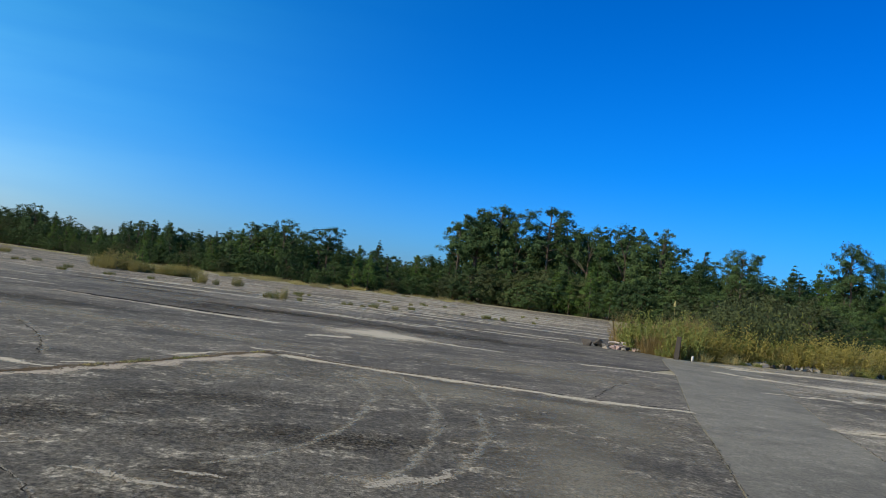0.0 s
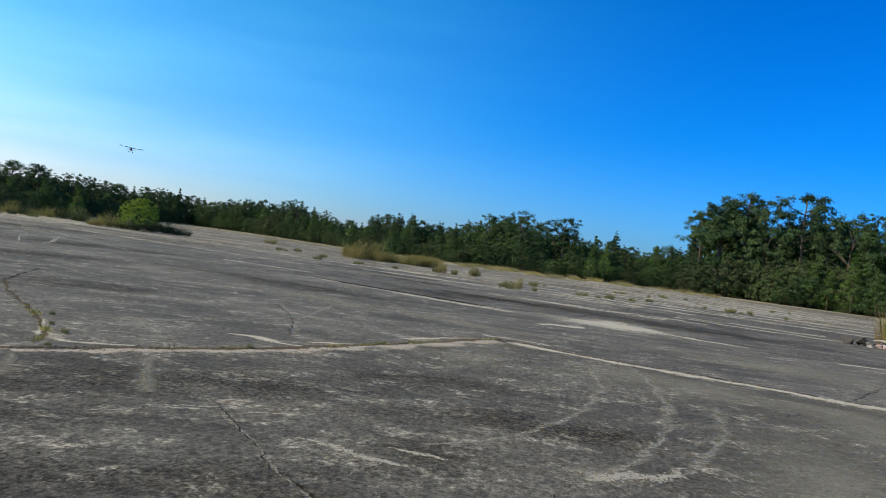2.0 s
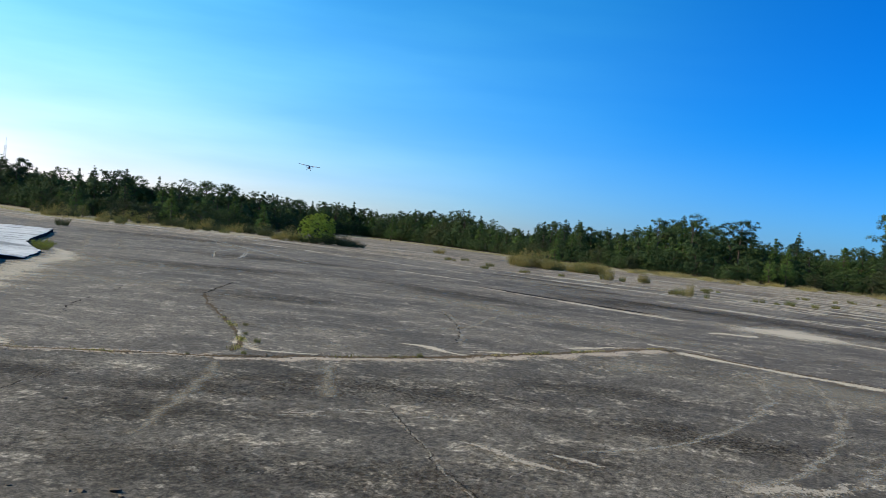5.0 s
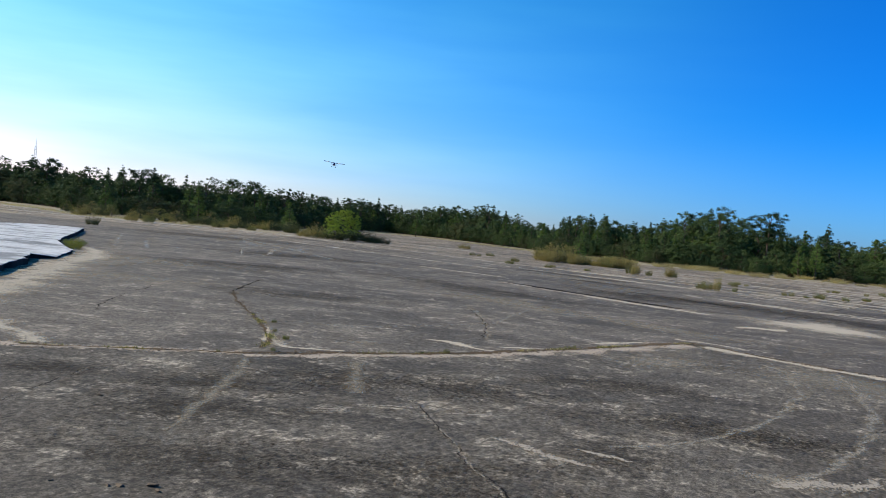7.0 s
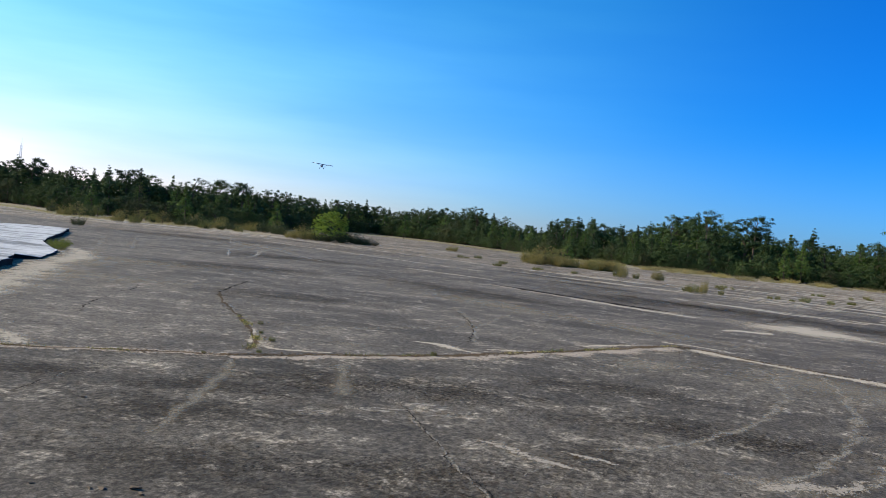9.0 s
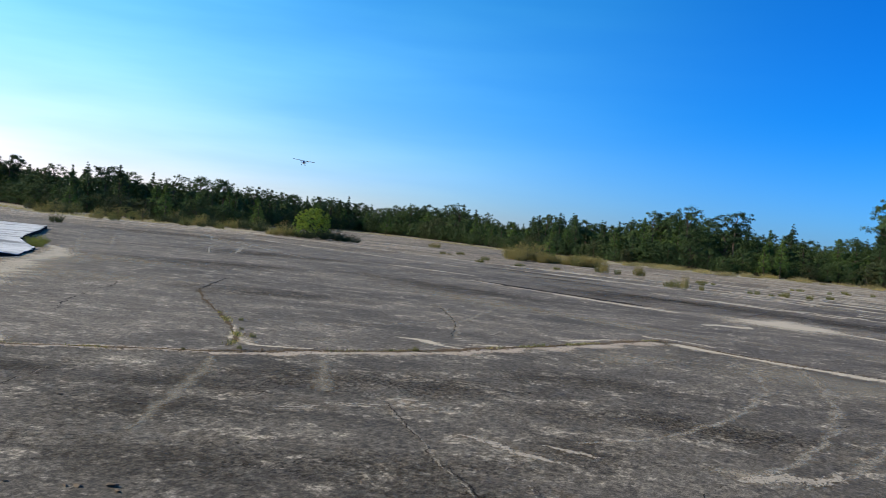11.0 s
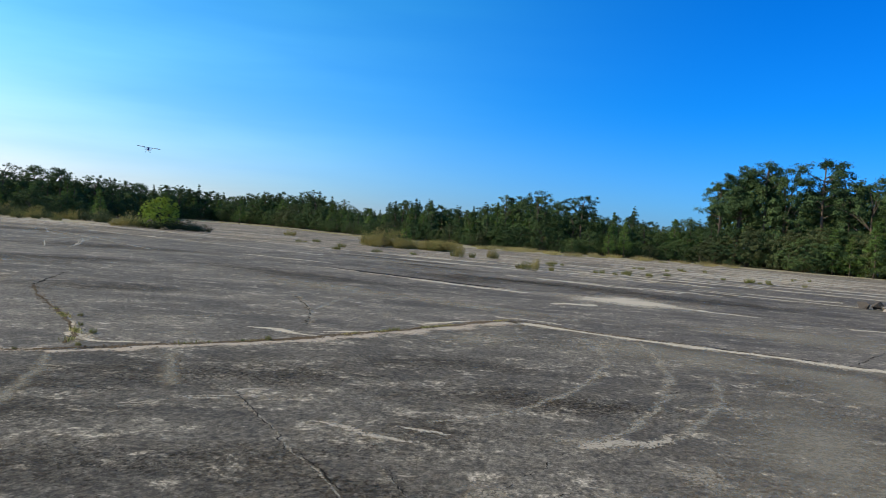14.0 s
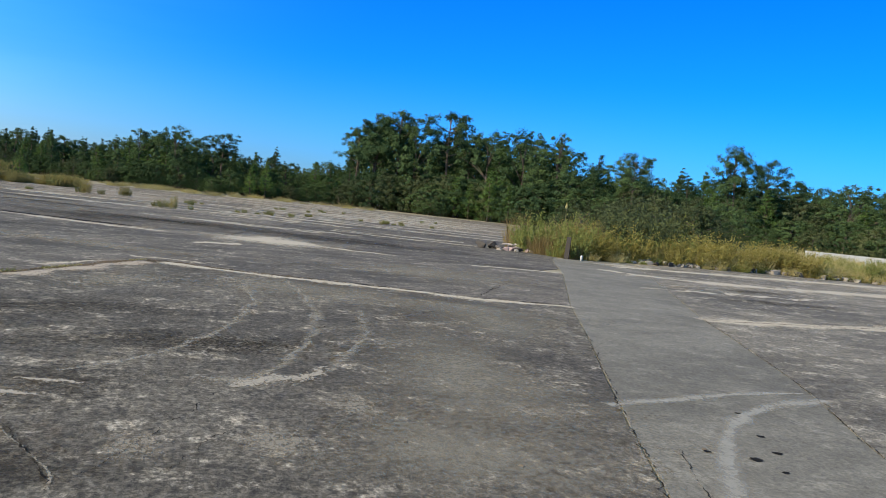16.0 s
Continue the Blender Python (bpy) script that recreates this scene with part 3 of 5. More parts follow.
for k, (line, width, stuff) in enumerate((
    ([(-4.35, 6.45), (-4.15, 6.30), (-3.72, 5.86), (-3.45, 5.6), (-3.15, 5.36), (-2.96, 5.10), (-2.75, 4.95), (-2.56, 4.81), (-2.35, 4.61), (-2.1, 4.4), (-1.9, 4.1)], 0.024, CRACK_AND_SHADE),
    ([(-2.38, 5.2), (-2.36, 5.45), (-2.34, 5.68)], 0.018, CRACK_AND_SHADE),
    ([(-2.1, 5.0), (-1.99, 4.86), (-1.73, 4.56), (-1.56, 4.33), (-1.42, 4.05)], 0.022, CRACK_AND_SHADE),
    ([(-2.75, 4.95), (-3.0, 4.75), (-3.25, 4.6)], 0.016, FAINT_CRACK),
    ([(-14.3, 26.6), (-12.6, 26.0), (-11.25, 25.5), (-8.7, 24.8), (-6.8, 24.35)], 0.5, CRACK_AND_SHADE),
    ([(-6.2, 3.4), (-6.39, 3.7), (-6.73, 4.25), (-7.1, 4.89)], 0.022, CRACK_AND_SHADE),
    ([(-0.75, 9.2), (-0.2, 10.2), (0.5, 11.1), (0.9, 12.0)], 0.03, FAINT_CRACK),
    ([(1.75, 14.3), (2.1, 15.6), (2.6, 17.2), (3.0, 18.2)], 0.05, FAINT_CRACK),
    (STRIP_WEST[1:5], 0.022, CRACK_AND_SHADE),
    (STRIP_EAST[1:7], 0.018, CRACK_AND_SHADE),
    ([(1.95, 5.68), (2.22, 5.62), (2.1, 4.9), (2.0, 4.2)], 0.015, CRACK_AND_SHADE),
    ([(-13.0, 9.6), (-13.6, 10.5), (-14.4, 11.2)], 0.04, FAINT_CRACK),
    ([(-9.0, 15.3), (-7.95, 13.96), (-7.34, 13.07), (-6.81, 12.14), (-6.3, 11.1)], 0.045, FAINT_CRACK),
    ([(-10.62, 7.24), (-11.29, 7.79), (-11.85, 8.33), (-12.25, 8.77), (-12.77, 9.37)], 0.040, FAINT_CRACK),
    ([(-1.36, 4.2), (-1.29, 4.6), (-1.16, 5.5), (-1.04, 6.25)], 0.016, FAINT_CRACK),
    ([(-1.0, 4.3), (-0.9, 4.9), (-0.8, 5.3)], 0.016, FAINT_CRACK),
)):
    mark(fissure(line, (0.75 if width > 0.1 else 0.48) * width, stuff, 0.0053, 10 + k), "dark branching crack in the concrete", "crack", "cracks")
    if stuff is CRACK_AND_SHADE:
        mark(ribbon(line, min(0.08, 2.2 * width), PALE_WEAR, 0.0050 + 0.0001 * (k % 2), 0.05, 0.06, "crack_flakes"), "pale flakes broken from the crack's edge", "crack", "cracks")

# flat dark band: the step's crack and its shade put into one colour
mark(ribbon([(-13.8, 26.5), (-12.4, 25.9), (-11.3, 25.5), (-10.1, 25.2), (-8.5, 24.6), (-7.2, 24.2)], [0.2, 0.5, 0.55, 0.45, 0.35, 0.15], CRACK_AND_SHADE, 0.0052, 0.10, 0.10, "dark_step"), "broken step line between two slabs, with its shade in the dark colour", "crack", "cracks")
mark(ribbon([(-10.4, 24.6), (-8.8, 24.1), (-7.2, 23.6), (-6.0, 23.5)], [0.3, 1.0, 1.1, 0.5], BAND_WEAR, 0.0041, 0.15, 0.12, "joint_wear"), "pale crumbled concrete along a joint", "joint wear", "joint wear")

TRACKS = (
    ([(-2.75, 14.4), (-2.41, 13.8), (-1.9, 12.4), (-1.6, 11.0), (-1.52, 9.6), (-1.56, 8.5), (-1.70, 7.7), (-2.0, 6.9), (-2.3, 6.4)], [0.18, 0.28, 0.30, 0.26, 0.18, 0.10]),
    ([(-1.62, 14.2), (-1.44, 13.75), (-1.0, 12.0), (-0.74, 10.5), (-0.66, 9.3), (-0.66, 8.1), (-0.76, 7.2), (-0.95, 6.5)], [0.16, 0.30, 0.34, 0.30, 0.16]),
    ([(-0.25, 11.2), (-0.12, 10.2), (-0.02, 9.4), (-0.18, 8.2), (-0.36, 7.25), (-0.58, 6.5)], [0.22, 0.26, 0.24, 0.14]),
    ([(-9.6, 16.1), (-8.6, 14.9), (-7.55, 13.4), (-6.7, 12.1), (-6.25, 11.2)], 0.26),
    ([(2.05, 6.85), (2.24, 6.97), (2.84, 7.38), (3.56, 7.8), (4.42, 8.14)], 0.24),
    ([(4.51, 7.86), (3.88, 7.54), (3.28, 6.94), (2.83, 6.28), (2.47, 5.43), (2.2, 4.6), (1.9, 3.6)], 0.30),
    ([(-4.8, 3.9), (-5.3, 4.68), (-6.05, 5.75), (-6.8, 6.6)], [0.10, 0.2, 0.26, 0.14]),
    ([(-5.95, 7.6), (-4.85, 6.2)], 0.22),
    ([(-9.4, 9.0), (-8.0, 10.4), (-7.4, 13.5), (-8.5, 17)], 0.25),
    ([(-22.5, 15.9), (-25.1, 17.7), (-36.4, 26.2)], 0.5),
    ([(-26.0, 19.8), (-35.1, 26.9)], 0.5),
)
for k, (line, width) in enumerate(TRACKS):
    mark(ribbon(line, width, TYRE_WHITE if k in (4, 5) else PALE_DUST if k in (6, 7) else TYRE_DUST, 0.0032 + 0.0001 * (k % 3), 0.03 if k in (4, 5) else 0.10, 0.2, "tyre_mark"), "pale dusty curved tyre mark on the concrete", "tyre mark", "tyre marks")
for k, line in enumerate((
    [(-52.0, 45.5), (-44.7, 40.8), (-36.4, 35.4), (-30.4, 31.8), (-23.1, 27.2)], [(-43.0, 40.6), (-36.0, 34.2), (-31.5, 31.2)],
    [(-36.0, 32.6), (-32.3, 30.3), (-29.6, 28.4), (-27.9, 26.4), (-24.2, 22.9)], [(-35.5, 33.6), (-33.0, 31.8), (-30.8, 30.6), (-29.4, 28.6), (-27.8, 26.6), (-28.6, 26.0)],
    [(-34.8, 33.6), (-32.3, 32.0), (-30.4, 31.0), (-28.0, 28.6), (-24.9, 25.2)], [(-34.4, 34.4), (-32.5, 33.1), (-29.8, 31.0), (-27.6, 28.0), (-24.8, 25.0), (-23.6, 23.4)],
)):
    mark(ribbon(line, 0.36 if k == 0 else 0.17, TYRE_WHITE, 0.0036 + 0.0001 * k, 0.06, 0.3, "tyre_swirl"), "pale looping tyre mark far over the apron", "tyre mark", "tyre marks")

# sand washed along the raised slab, and dust lying thinly on the near slab
mark(ribbon([(-12.2, 5.9), (-13.9, 7.7), (-15.6, 9.2), (-17.4, 10.7), (-19.2, 12.3), (-20.6, 13.9), (-23.0, 15.7), (-25.6, 17.0)], [1.5, 1.9, 2.1, 2.1, 2.2, 1.9, 1.2, 0.5], SAND, 0.0042, 0.18, 0.15, "sand_drift"), "pale sand lying along the raised slab's foot", "sand")
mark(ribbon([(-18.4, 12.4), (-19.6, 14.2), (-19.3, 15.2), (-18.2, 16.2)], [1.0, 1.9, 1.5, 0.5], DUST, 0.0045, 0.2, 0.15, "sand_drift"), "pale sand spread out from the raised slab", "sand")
mark(ribbon([(-11.4, 5.3), (-10.3, 5.45), (-9.4, 5.45), (-8.6, 5.15)], [0.7, 1.0, 0.85, 0.4], SAND, 0.0045, 0.12, 0.10, "sand_drift"), "pale sandy patch beside the joint", "sand")
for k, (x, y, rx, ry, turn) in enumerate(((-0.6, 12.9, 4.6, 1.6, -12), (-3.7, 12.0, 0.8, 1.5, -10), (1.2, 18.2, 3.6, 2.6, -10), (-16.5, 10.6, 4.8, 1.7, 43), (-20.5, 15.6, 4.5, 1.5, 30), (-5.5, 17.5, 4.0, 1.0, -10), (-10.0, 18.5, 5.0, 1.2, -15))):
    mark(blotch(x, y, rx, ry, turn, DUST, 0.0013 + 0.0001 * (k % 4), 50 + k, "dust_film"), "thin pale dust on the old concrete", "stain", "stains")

for k, (x, y, rx, ry, turn) in enumerate(((0.9, 7.6, 1.3, 3.6, 8), (1.6, 11.6, 1.3, 2.4, 8), (0.6, 5.2, 1.2, 1.3, 0))):
    mark(blotch(x, y, rx, ry, turn, PALE_DUST, 0.0009 + 0.0001 * k, 80 + k, "dust_film"), "pale dust lying along the edge of the slab", "stain", "stains")

PATCHES = (
    (-9.6, 27.5, 4.2, 3.2, -20, MOIST), (-4.30, 5.94, 0.40, 0.085, 30, WHITE_WEAR),
    (-4.52, 5.40, 0.36, 0.085, 58, PALE_WEAR), (-4.02, 6.33, 0.13, 0.18, 10, WHITE_WEAR), (-3.75, 6.45, 0.30, 0.10, 30, PALE_WEAR), (-2.97, 5.85, 0.22, 0.14, 30, PALE_WEAR), (-2.42, 5.80, 0.50, 0.12, 25, PALE_WEAR), 
    (-0.05, 6.1, 0.4, 0.55, 0, PALE_WEAR), (-0.97, 6.6, 0.5, 0.35, 10, PALE_WEAR), (-0.5, 5.1, 0.35, 0.5, 0, PALE_WEAR), (-1.27, 4.8, 0.3, 0.45, 0, PALE_WEAR),
    (1.35, 6.35, 0.5, 0.22, -10, PALE_WEAR), (1.3, 7.1, 0.32, 0.16, -10, PALE_WEAR),
    (8.2, 21.9, 1.6, 0.5, 10, WHITE_WEAR), (10.5, 22.4, 2.6, 0.7, 12, MOIST), (7.6, 24.4, 1.6, 0.5, 40, WHITE_WEAR), (8.6, 29.4, 1.8, 1.0, 30, SAND),
    (20.0, 30.5, 6.0, 2.0, 12, WHITE_WEAR), (7.9, 21.0, 1.2, 0.3, 0, WHITE_WEAR), (-7.0, 9.0, 0.5, 0.3, 50, PALE_WEAR),
    (-3.3, 9.4, 1.6, 1.0, 30, MOIST), (-2.0, 7.9, 1.8, 0.8, 20, MOIST),
    (-12.5, 21.5, 6.0, 2.2, -12, MOIST), (-19.0, 18.5, 5.0, 2.0, 40, MOIST), (-12.0, 13.0, 3.0, 1.3, 42, MOIST), (-24.0, 26.0, 7.0, 3.0, 40, MOIST), (-38.0, 36.0, 10.0, 4.0, 40, MOIST), (-6.0, 29.0, 7.0, 2.6, -10, MOIST), (-1.0, 27.5, 4.5, 2.0, -8, MOIST), (9.5, 19.2, 3.2, 0.8, 8, MOIST),
    (-5.5, 6.6, 1.5, 0.9, 30, MOIST), (-2.2, 6.1, 0.8, 1.3, 0, MOIST), (-5.2, 4.6, 1.6, 0.8, 40, MOIST), (-2.9, 4.5, 1.1, 0.7, 20, MOIST), (-4.4, 7.4, 1.3, 0.8, 30, MOIST), (-7.4, 4.4, 1.1, 0.6, 50, MOIST), (-1.9, 4.3, 0.8, 0.6, 10, MOIST), (-4.2, 3.6, 1.4, 0.7, 30, MOIST), (-1.3, 8.0, 0.9, 0.6, 10, MOIST), (-5.9, 5.4, 1.2, 0.6, 40, MOIST),
)
for k, (x, y, rx, ry, turn, material) in enumerate(PATCHES):
    word = "dark damp-looking stain" if material is MOIST else "pale worn patch"
    mark(blotch(x, y, 1.3 * rx, 1.3 * ry, turn, material, 0.0018 + 0.0001 * (k % 8), k, "stain" if material is MOIST else "worn_patch"), word + " on the old concrete", "stain", "stains")
for k, (line, width) in enumerate((
    ([(-3.12, 5.88), (-2.85, 5.80), (-2.54, 5.70), (-2.15, 5.66)], [0.10, 0.20, 0.18, 0.08]), ([(-2.48, 6.08), (-2.25, 6.04), (-2.0, 6.10)], [0.06, 0.13, 0.06]),
    ([(-4.72, 5.34), (-4.58, 5.52), (-4.42, 5.72)], [0.05, 0.11, 0.05]), ([(-4.50, 5.90), (-4.30, 6.06), (-4.08, 6.26)], [0.05, 0.12, 0.10]), ([(-4.25, 6.45), (-4.12, 6.60), (-4.0, 6.66)], [0.06, 0.16, 0.06]), ([(-3.85, 6.20), (-3.65, 6.35), (-3.5, 6.5)], [0.04, 0.10, 0.04]),
    ([(-1.0, 6.35), (-0.75, 6.75), (-0.42, 7.05), (-0.36, 7.4)], [0.14, 0.40, 0.34, 0.10]),
)):
    mark(ribbon(line, width, FLAKED, 0.0046 + 0.0001 * (k % 3), 0.09, 0.04, "flaked_patch"), "pale flaked patch where the concrete skin has gone", "stain", "stains")
for line, width in (([(-2.2, 23.6), (-1.3, 23.3), (-0.4, 23.0), (0.4, 22.8)], [0.5, 0.9, 0.6, 0.2]), ([(-4.6, 20.4), (-4.0, 21.0), (-3.6, 21.5)], [0.5, 1.0, 0.5])):
    mark(ribbon(line, width, BAND_WEAR, 0.0043, 0.15, 0.12, "worn_band"), "broad pale spalled band in the apron", "stain", "stains")
mark(blotch(-3.3, 24.0, 3.1, 2.6, -8, BAND_WEAR, 0.0046, 5, "worn_band"), "broad pale spalled band in the apron", "stain", "stains")

for line, width in (([(6.9, 25.8), (8.8, 24.3), (11.5, 24.6), (16.0, 26.2), (23.0, 29.0)], [0.8, 2.0, 2.6, 2.4, 2.0]), ([(8.0, 28.2), (12.0, 29.6), (18.0, 31.6), (25.0, 33.4)], [1.2, 2.4, 2.4, 2.0]), ([(6.4, 20.0), (8.5, 20.4), (12.0, 21.6)], [0.3, 0.8, 0.4])):
    mark(ribbon(line, width, BAND_WEAR, 0.0047, 0.4, 0.15, "worn_band"), "broad pale sandy band beside the grass", "stain", "stains")

# rows of pale spalled joints far over the apron
for k, (x0, x1, row, off) in enumerate(((-40, -20, 1, 0), (-19, -9, 2, 0.2), (-13, -3, 2, 0.0), (-8, 6, 2, 0.6), (-30, -16, 2, -0.4), (-7, 7, 3, 0), (-22, -8, 3, 0.3), (-4, 9, 4, 0), (-30, -12, 4, 0), (-2, 10, 5, 0.2), (-60, -30, 2, 0), (-70, -40, 4, 0), (-6, 10, 6, 0), (-75, -58, 0, 0.3), (-1, 8, 1, 0.5), (-5, 7, 2, 4.6), (-9, 4, 3, 4.4), (-12, 2, 4, 4.8), (-24, -10, 1, 4.6), (-16, -4, 1, 5.2))):
    xs = np.linspace(x0, x1, 9)
    mark(ribbon([(x, row_line(x, row) + off) for x in xs], (0.6, 1.9, 3.2, 4.0, 5.0, 6.0, 6.5)[row], FAR_WEAR, 0.0044 + 0.0001 * (k % 4), 0.7, 0.4, "joint_wear"), "pale crumbled concrete along a joint", "joint wear", "joint wear")

for k, (line, width) in enumerate((([(-78, 36), (-70, 42), (-63, 46.5), (-57, 51), (-50, 55)], 8.0), ([(-60, 38), (-52, 43), (-45, 47)], 2.2), ([(-90, 48), (-80, 56), (-72, 62)], 9.0))):
    mark(ribbon(line, width, SAND, 0.0044, 0.7, 0.6, "joint_wear"), "pale crumbled concrete along a joint", "joint wear", "joint wear")

# thin broken pale streaks between the meadow and the long thicket
for k in range(18):
    y = 1.0 / (1 / 30.0 - k * (1 / 30.0 - 1 / 84.0) / 17) * rng.uniform(0.96, 1.04)
    far = east_bound(y) - 0.6 if y > 22 else 3.2
    x1 = far - rng.uniform(0.0, 0.30) * y
    x0 = x1 - y * rng.uniform(0.10, 0.34)
    line = [(x, y - 0.20 * (x - far) + 0.014 * y * math.sin(0.35 * x + 2 * k)) for x in np.linspace(x0, x1, 7)]
    mark(ribbon(line, rng.uniform(2.0, 5.0) * y * y / 2330, FAR_WEAR, 0.0040 + 0.0001 * (k % 5), 0.020 * y, 0.25, "joint_wear"), "pale broken streak along a far joint", "joint wear", "joint wear")

# streaks of wear and damp over the middle of the apron
for k in range(36):
    row = 0.3 + 0.2 * k + 0.05 * rng.random()
    y0 = row_line(0, row)
    x0 = -y0 * math.tan(radians(rng.uniform(-6, 52)))
    span = rng.uniform(4, 12) * (0.7 + 0.16 * row)
    stuff = (DUST, MOIST)[k % 2]
    line = [(x, row_line(x, row) + 0.3 * math.sin(0.5 * x + k)) for x in np.linspace(x0 - span / 2, x0 + span / 2, 7)]
    if line[-1][0] < 4.5 and line[0][0] > -70:
        mark(ribbon(line, min(2.0, rng.uniform(2.5, 7.0) * y0 * y0 / 2330 * (1.7 if stuff is MOIST else 1.0)), stuff, 0.0004 + 0.0001 * (k % 8), 0.3, 0.4, "streak"), ("dark damp" if stuff is MOIST else "pale worn") + " streak across the apron", "stain", "stains")

for x, y, r in ((2.75, 5.57, 0.055), (3.0, 5.78, 0.04), (3.08, 6.23, 0.035), (2.83, 5.31, 0.03), (2.43, 5.67, 0.03), (3.22, 6.97, 0.03)):
    mark(blotch(x, y, r, r * 0.9, 0, CRACK_AND_SHADE, 0.0054, x, "oil_spot"), "small dark oil spot on the concrete strip", "oil spot", "oil spots")


# ---- raised slab with a white top ----
raised = tagged(new("raised_slab"), "raised concrete slab with a bright whitish worn top and broken edge", "concrete slab")
SLAB_TOP = [(-13.2, 6.3), (-16.4, 9.1), (-18.4, 10.7), (-19.85, 11.8), (-19.95, 12.45), (-21.4, 13.7), (-23.0, 14.9), (-24.0, 15.2), (-25.4, 15.9), (-28.7, 18.3), (-33.4, 21.9), (-37.2, 24.6), (-39.0, 23.5), (-38.0, 20.5), (-31.4, 12.0), (-22.0, 4.0)]


def sunken(bm):
    """The corner of the slab has cracked off and tipped down towards the ground."""
    a, b = np.array((-19.95, 12.45)), np.array((-23.2, 15.0))
    for v in bm.verts:
        u = np.clip(np.dot(np.array(v.co[:2]) - a, b - a) / np.dot(b - a, b - a), 0, 1)
        d = np.linalg.norm(np.array(v.co[:2]) - a - u * (b - a))
        v.co.z -= 0.10 * max(0.0, 1 - d / 0.9)
        v.co.z += 0.012 * noise.noise((2.2 * v.co.x, 2.2 * v.co.y, 7.0))
    return bm


part("top", sunken(slab(SLAB_TOP, 0.08, 0.22, 0.155, 0.014, 1.2)), WHITESLAB, raised, "whitish weathered top")
# the side faces away from the sun; its shade is put into the colour
part("base", sunken(slab(SLAB_TOP, 0.18, 0.22, 0.141, 0.19, 1.2)), SHADED_SIDE, raised, "crumbling side, coloured near black for its shade")

# ---- trees ----
def foliage(r, centres, sizes, each, length, width):
    """Leaves over many small overlapping clumps; every clump is densest on its outer, upper side."""
    n = len(centres)
    mid = centres.mean(0)
    out = centres - [mid[0], mid[1], 0.75 * mid[2]]
    out /= np.maximum(1e-6, np.linalg.norm(out, axis=1))[:, None]
    d = r.normal(size=(n, each, 3)) + 0.55 * out[:, None] + [0, 0, 0.25]
    d /= np.linalg.norm(d, axis=2)[:, :, None]
    p = (centres[:, None] + (d * r.uniform(0.1, 1.0, (n, each, 1)) + r.normal(0, 0.28, d.shape)) * sizes[:, None]).reshape(-1, 3)
    face = (0.7 * d + 0.6 * out[:, None] + r.normal(0, 0.42, d.shape)).reshape(-1, 3)
    keep = p[:, 2] > 0.01
    p, face = p[keep], face[keep]
    return leaves(p, np.cross(face, r.normal(size=p.shape)), r.uniform(*length, len(p)), r.uniform(*width, len(p)), face)


def scatter(r, seed, n, low, top, profile, heart, lumps=0.30):
    """Centres of clumps in a crown with a lumpy outline, most of them near its skin."""
    z = low + (top - low) * r.random(n)
    u = (z - low) / (top - low)
    a = r.uniform(0, 2 * np.pi, n)
    rad = profile(u)
    q = 0.30 + 0.66 * r.random(n) ** 0.36
    c = np.stack([rad * np.cos(a), rad * np.sin(a), z], 1)
    bulge = np.array([1 + lumps * (noise.noise((3.2 * x + 5.1 * seed, 3.2 * y, 4.2 * w)) + 0.4 * noise.noise((8 * x, 8 * y + seed, 9 * w))) for x, y, w in c])
    foot = np.stack([np.zeros(n), np.zeros(n), heart + (z - heart) * 0.25], 1)
    return foot + (c - foot) * (q * bulge)[:, None], u


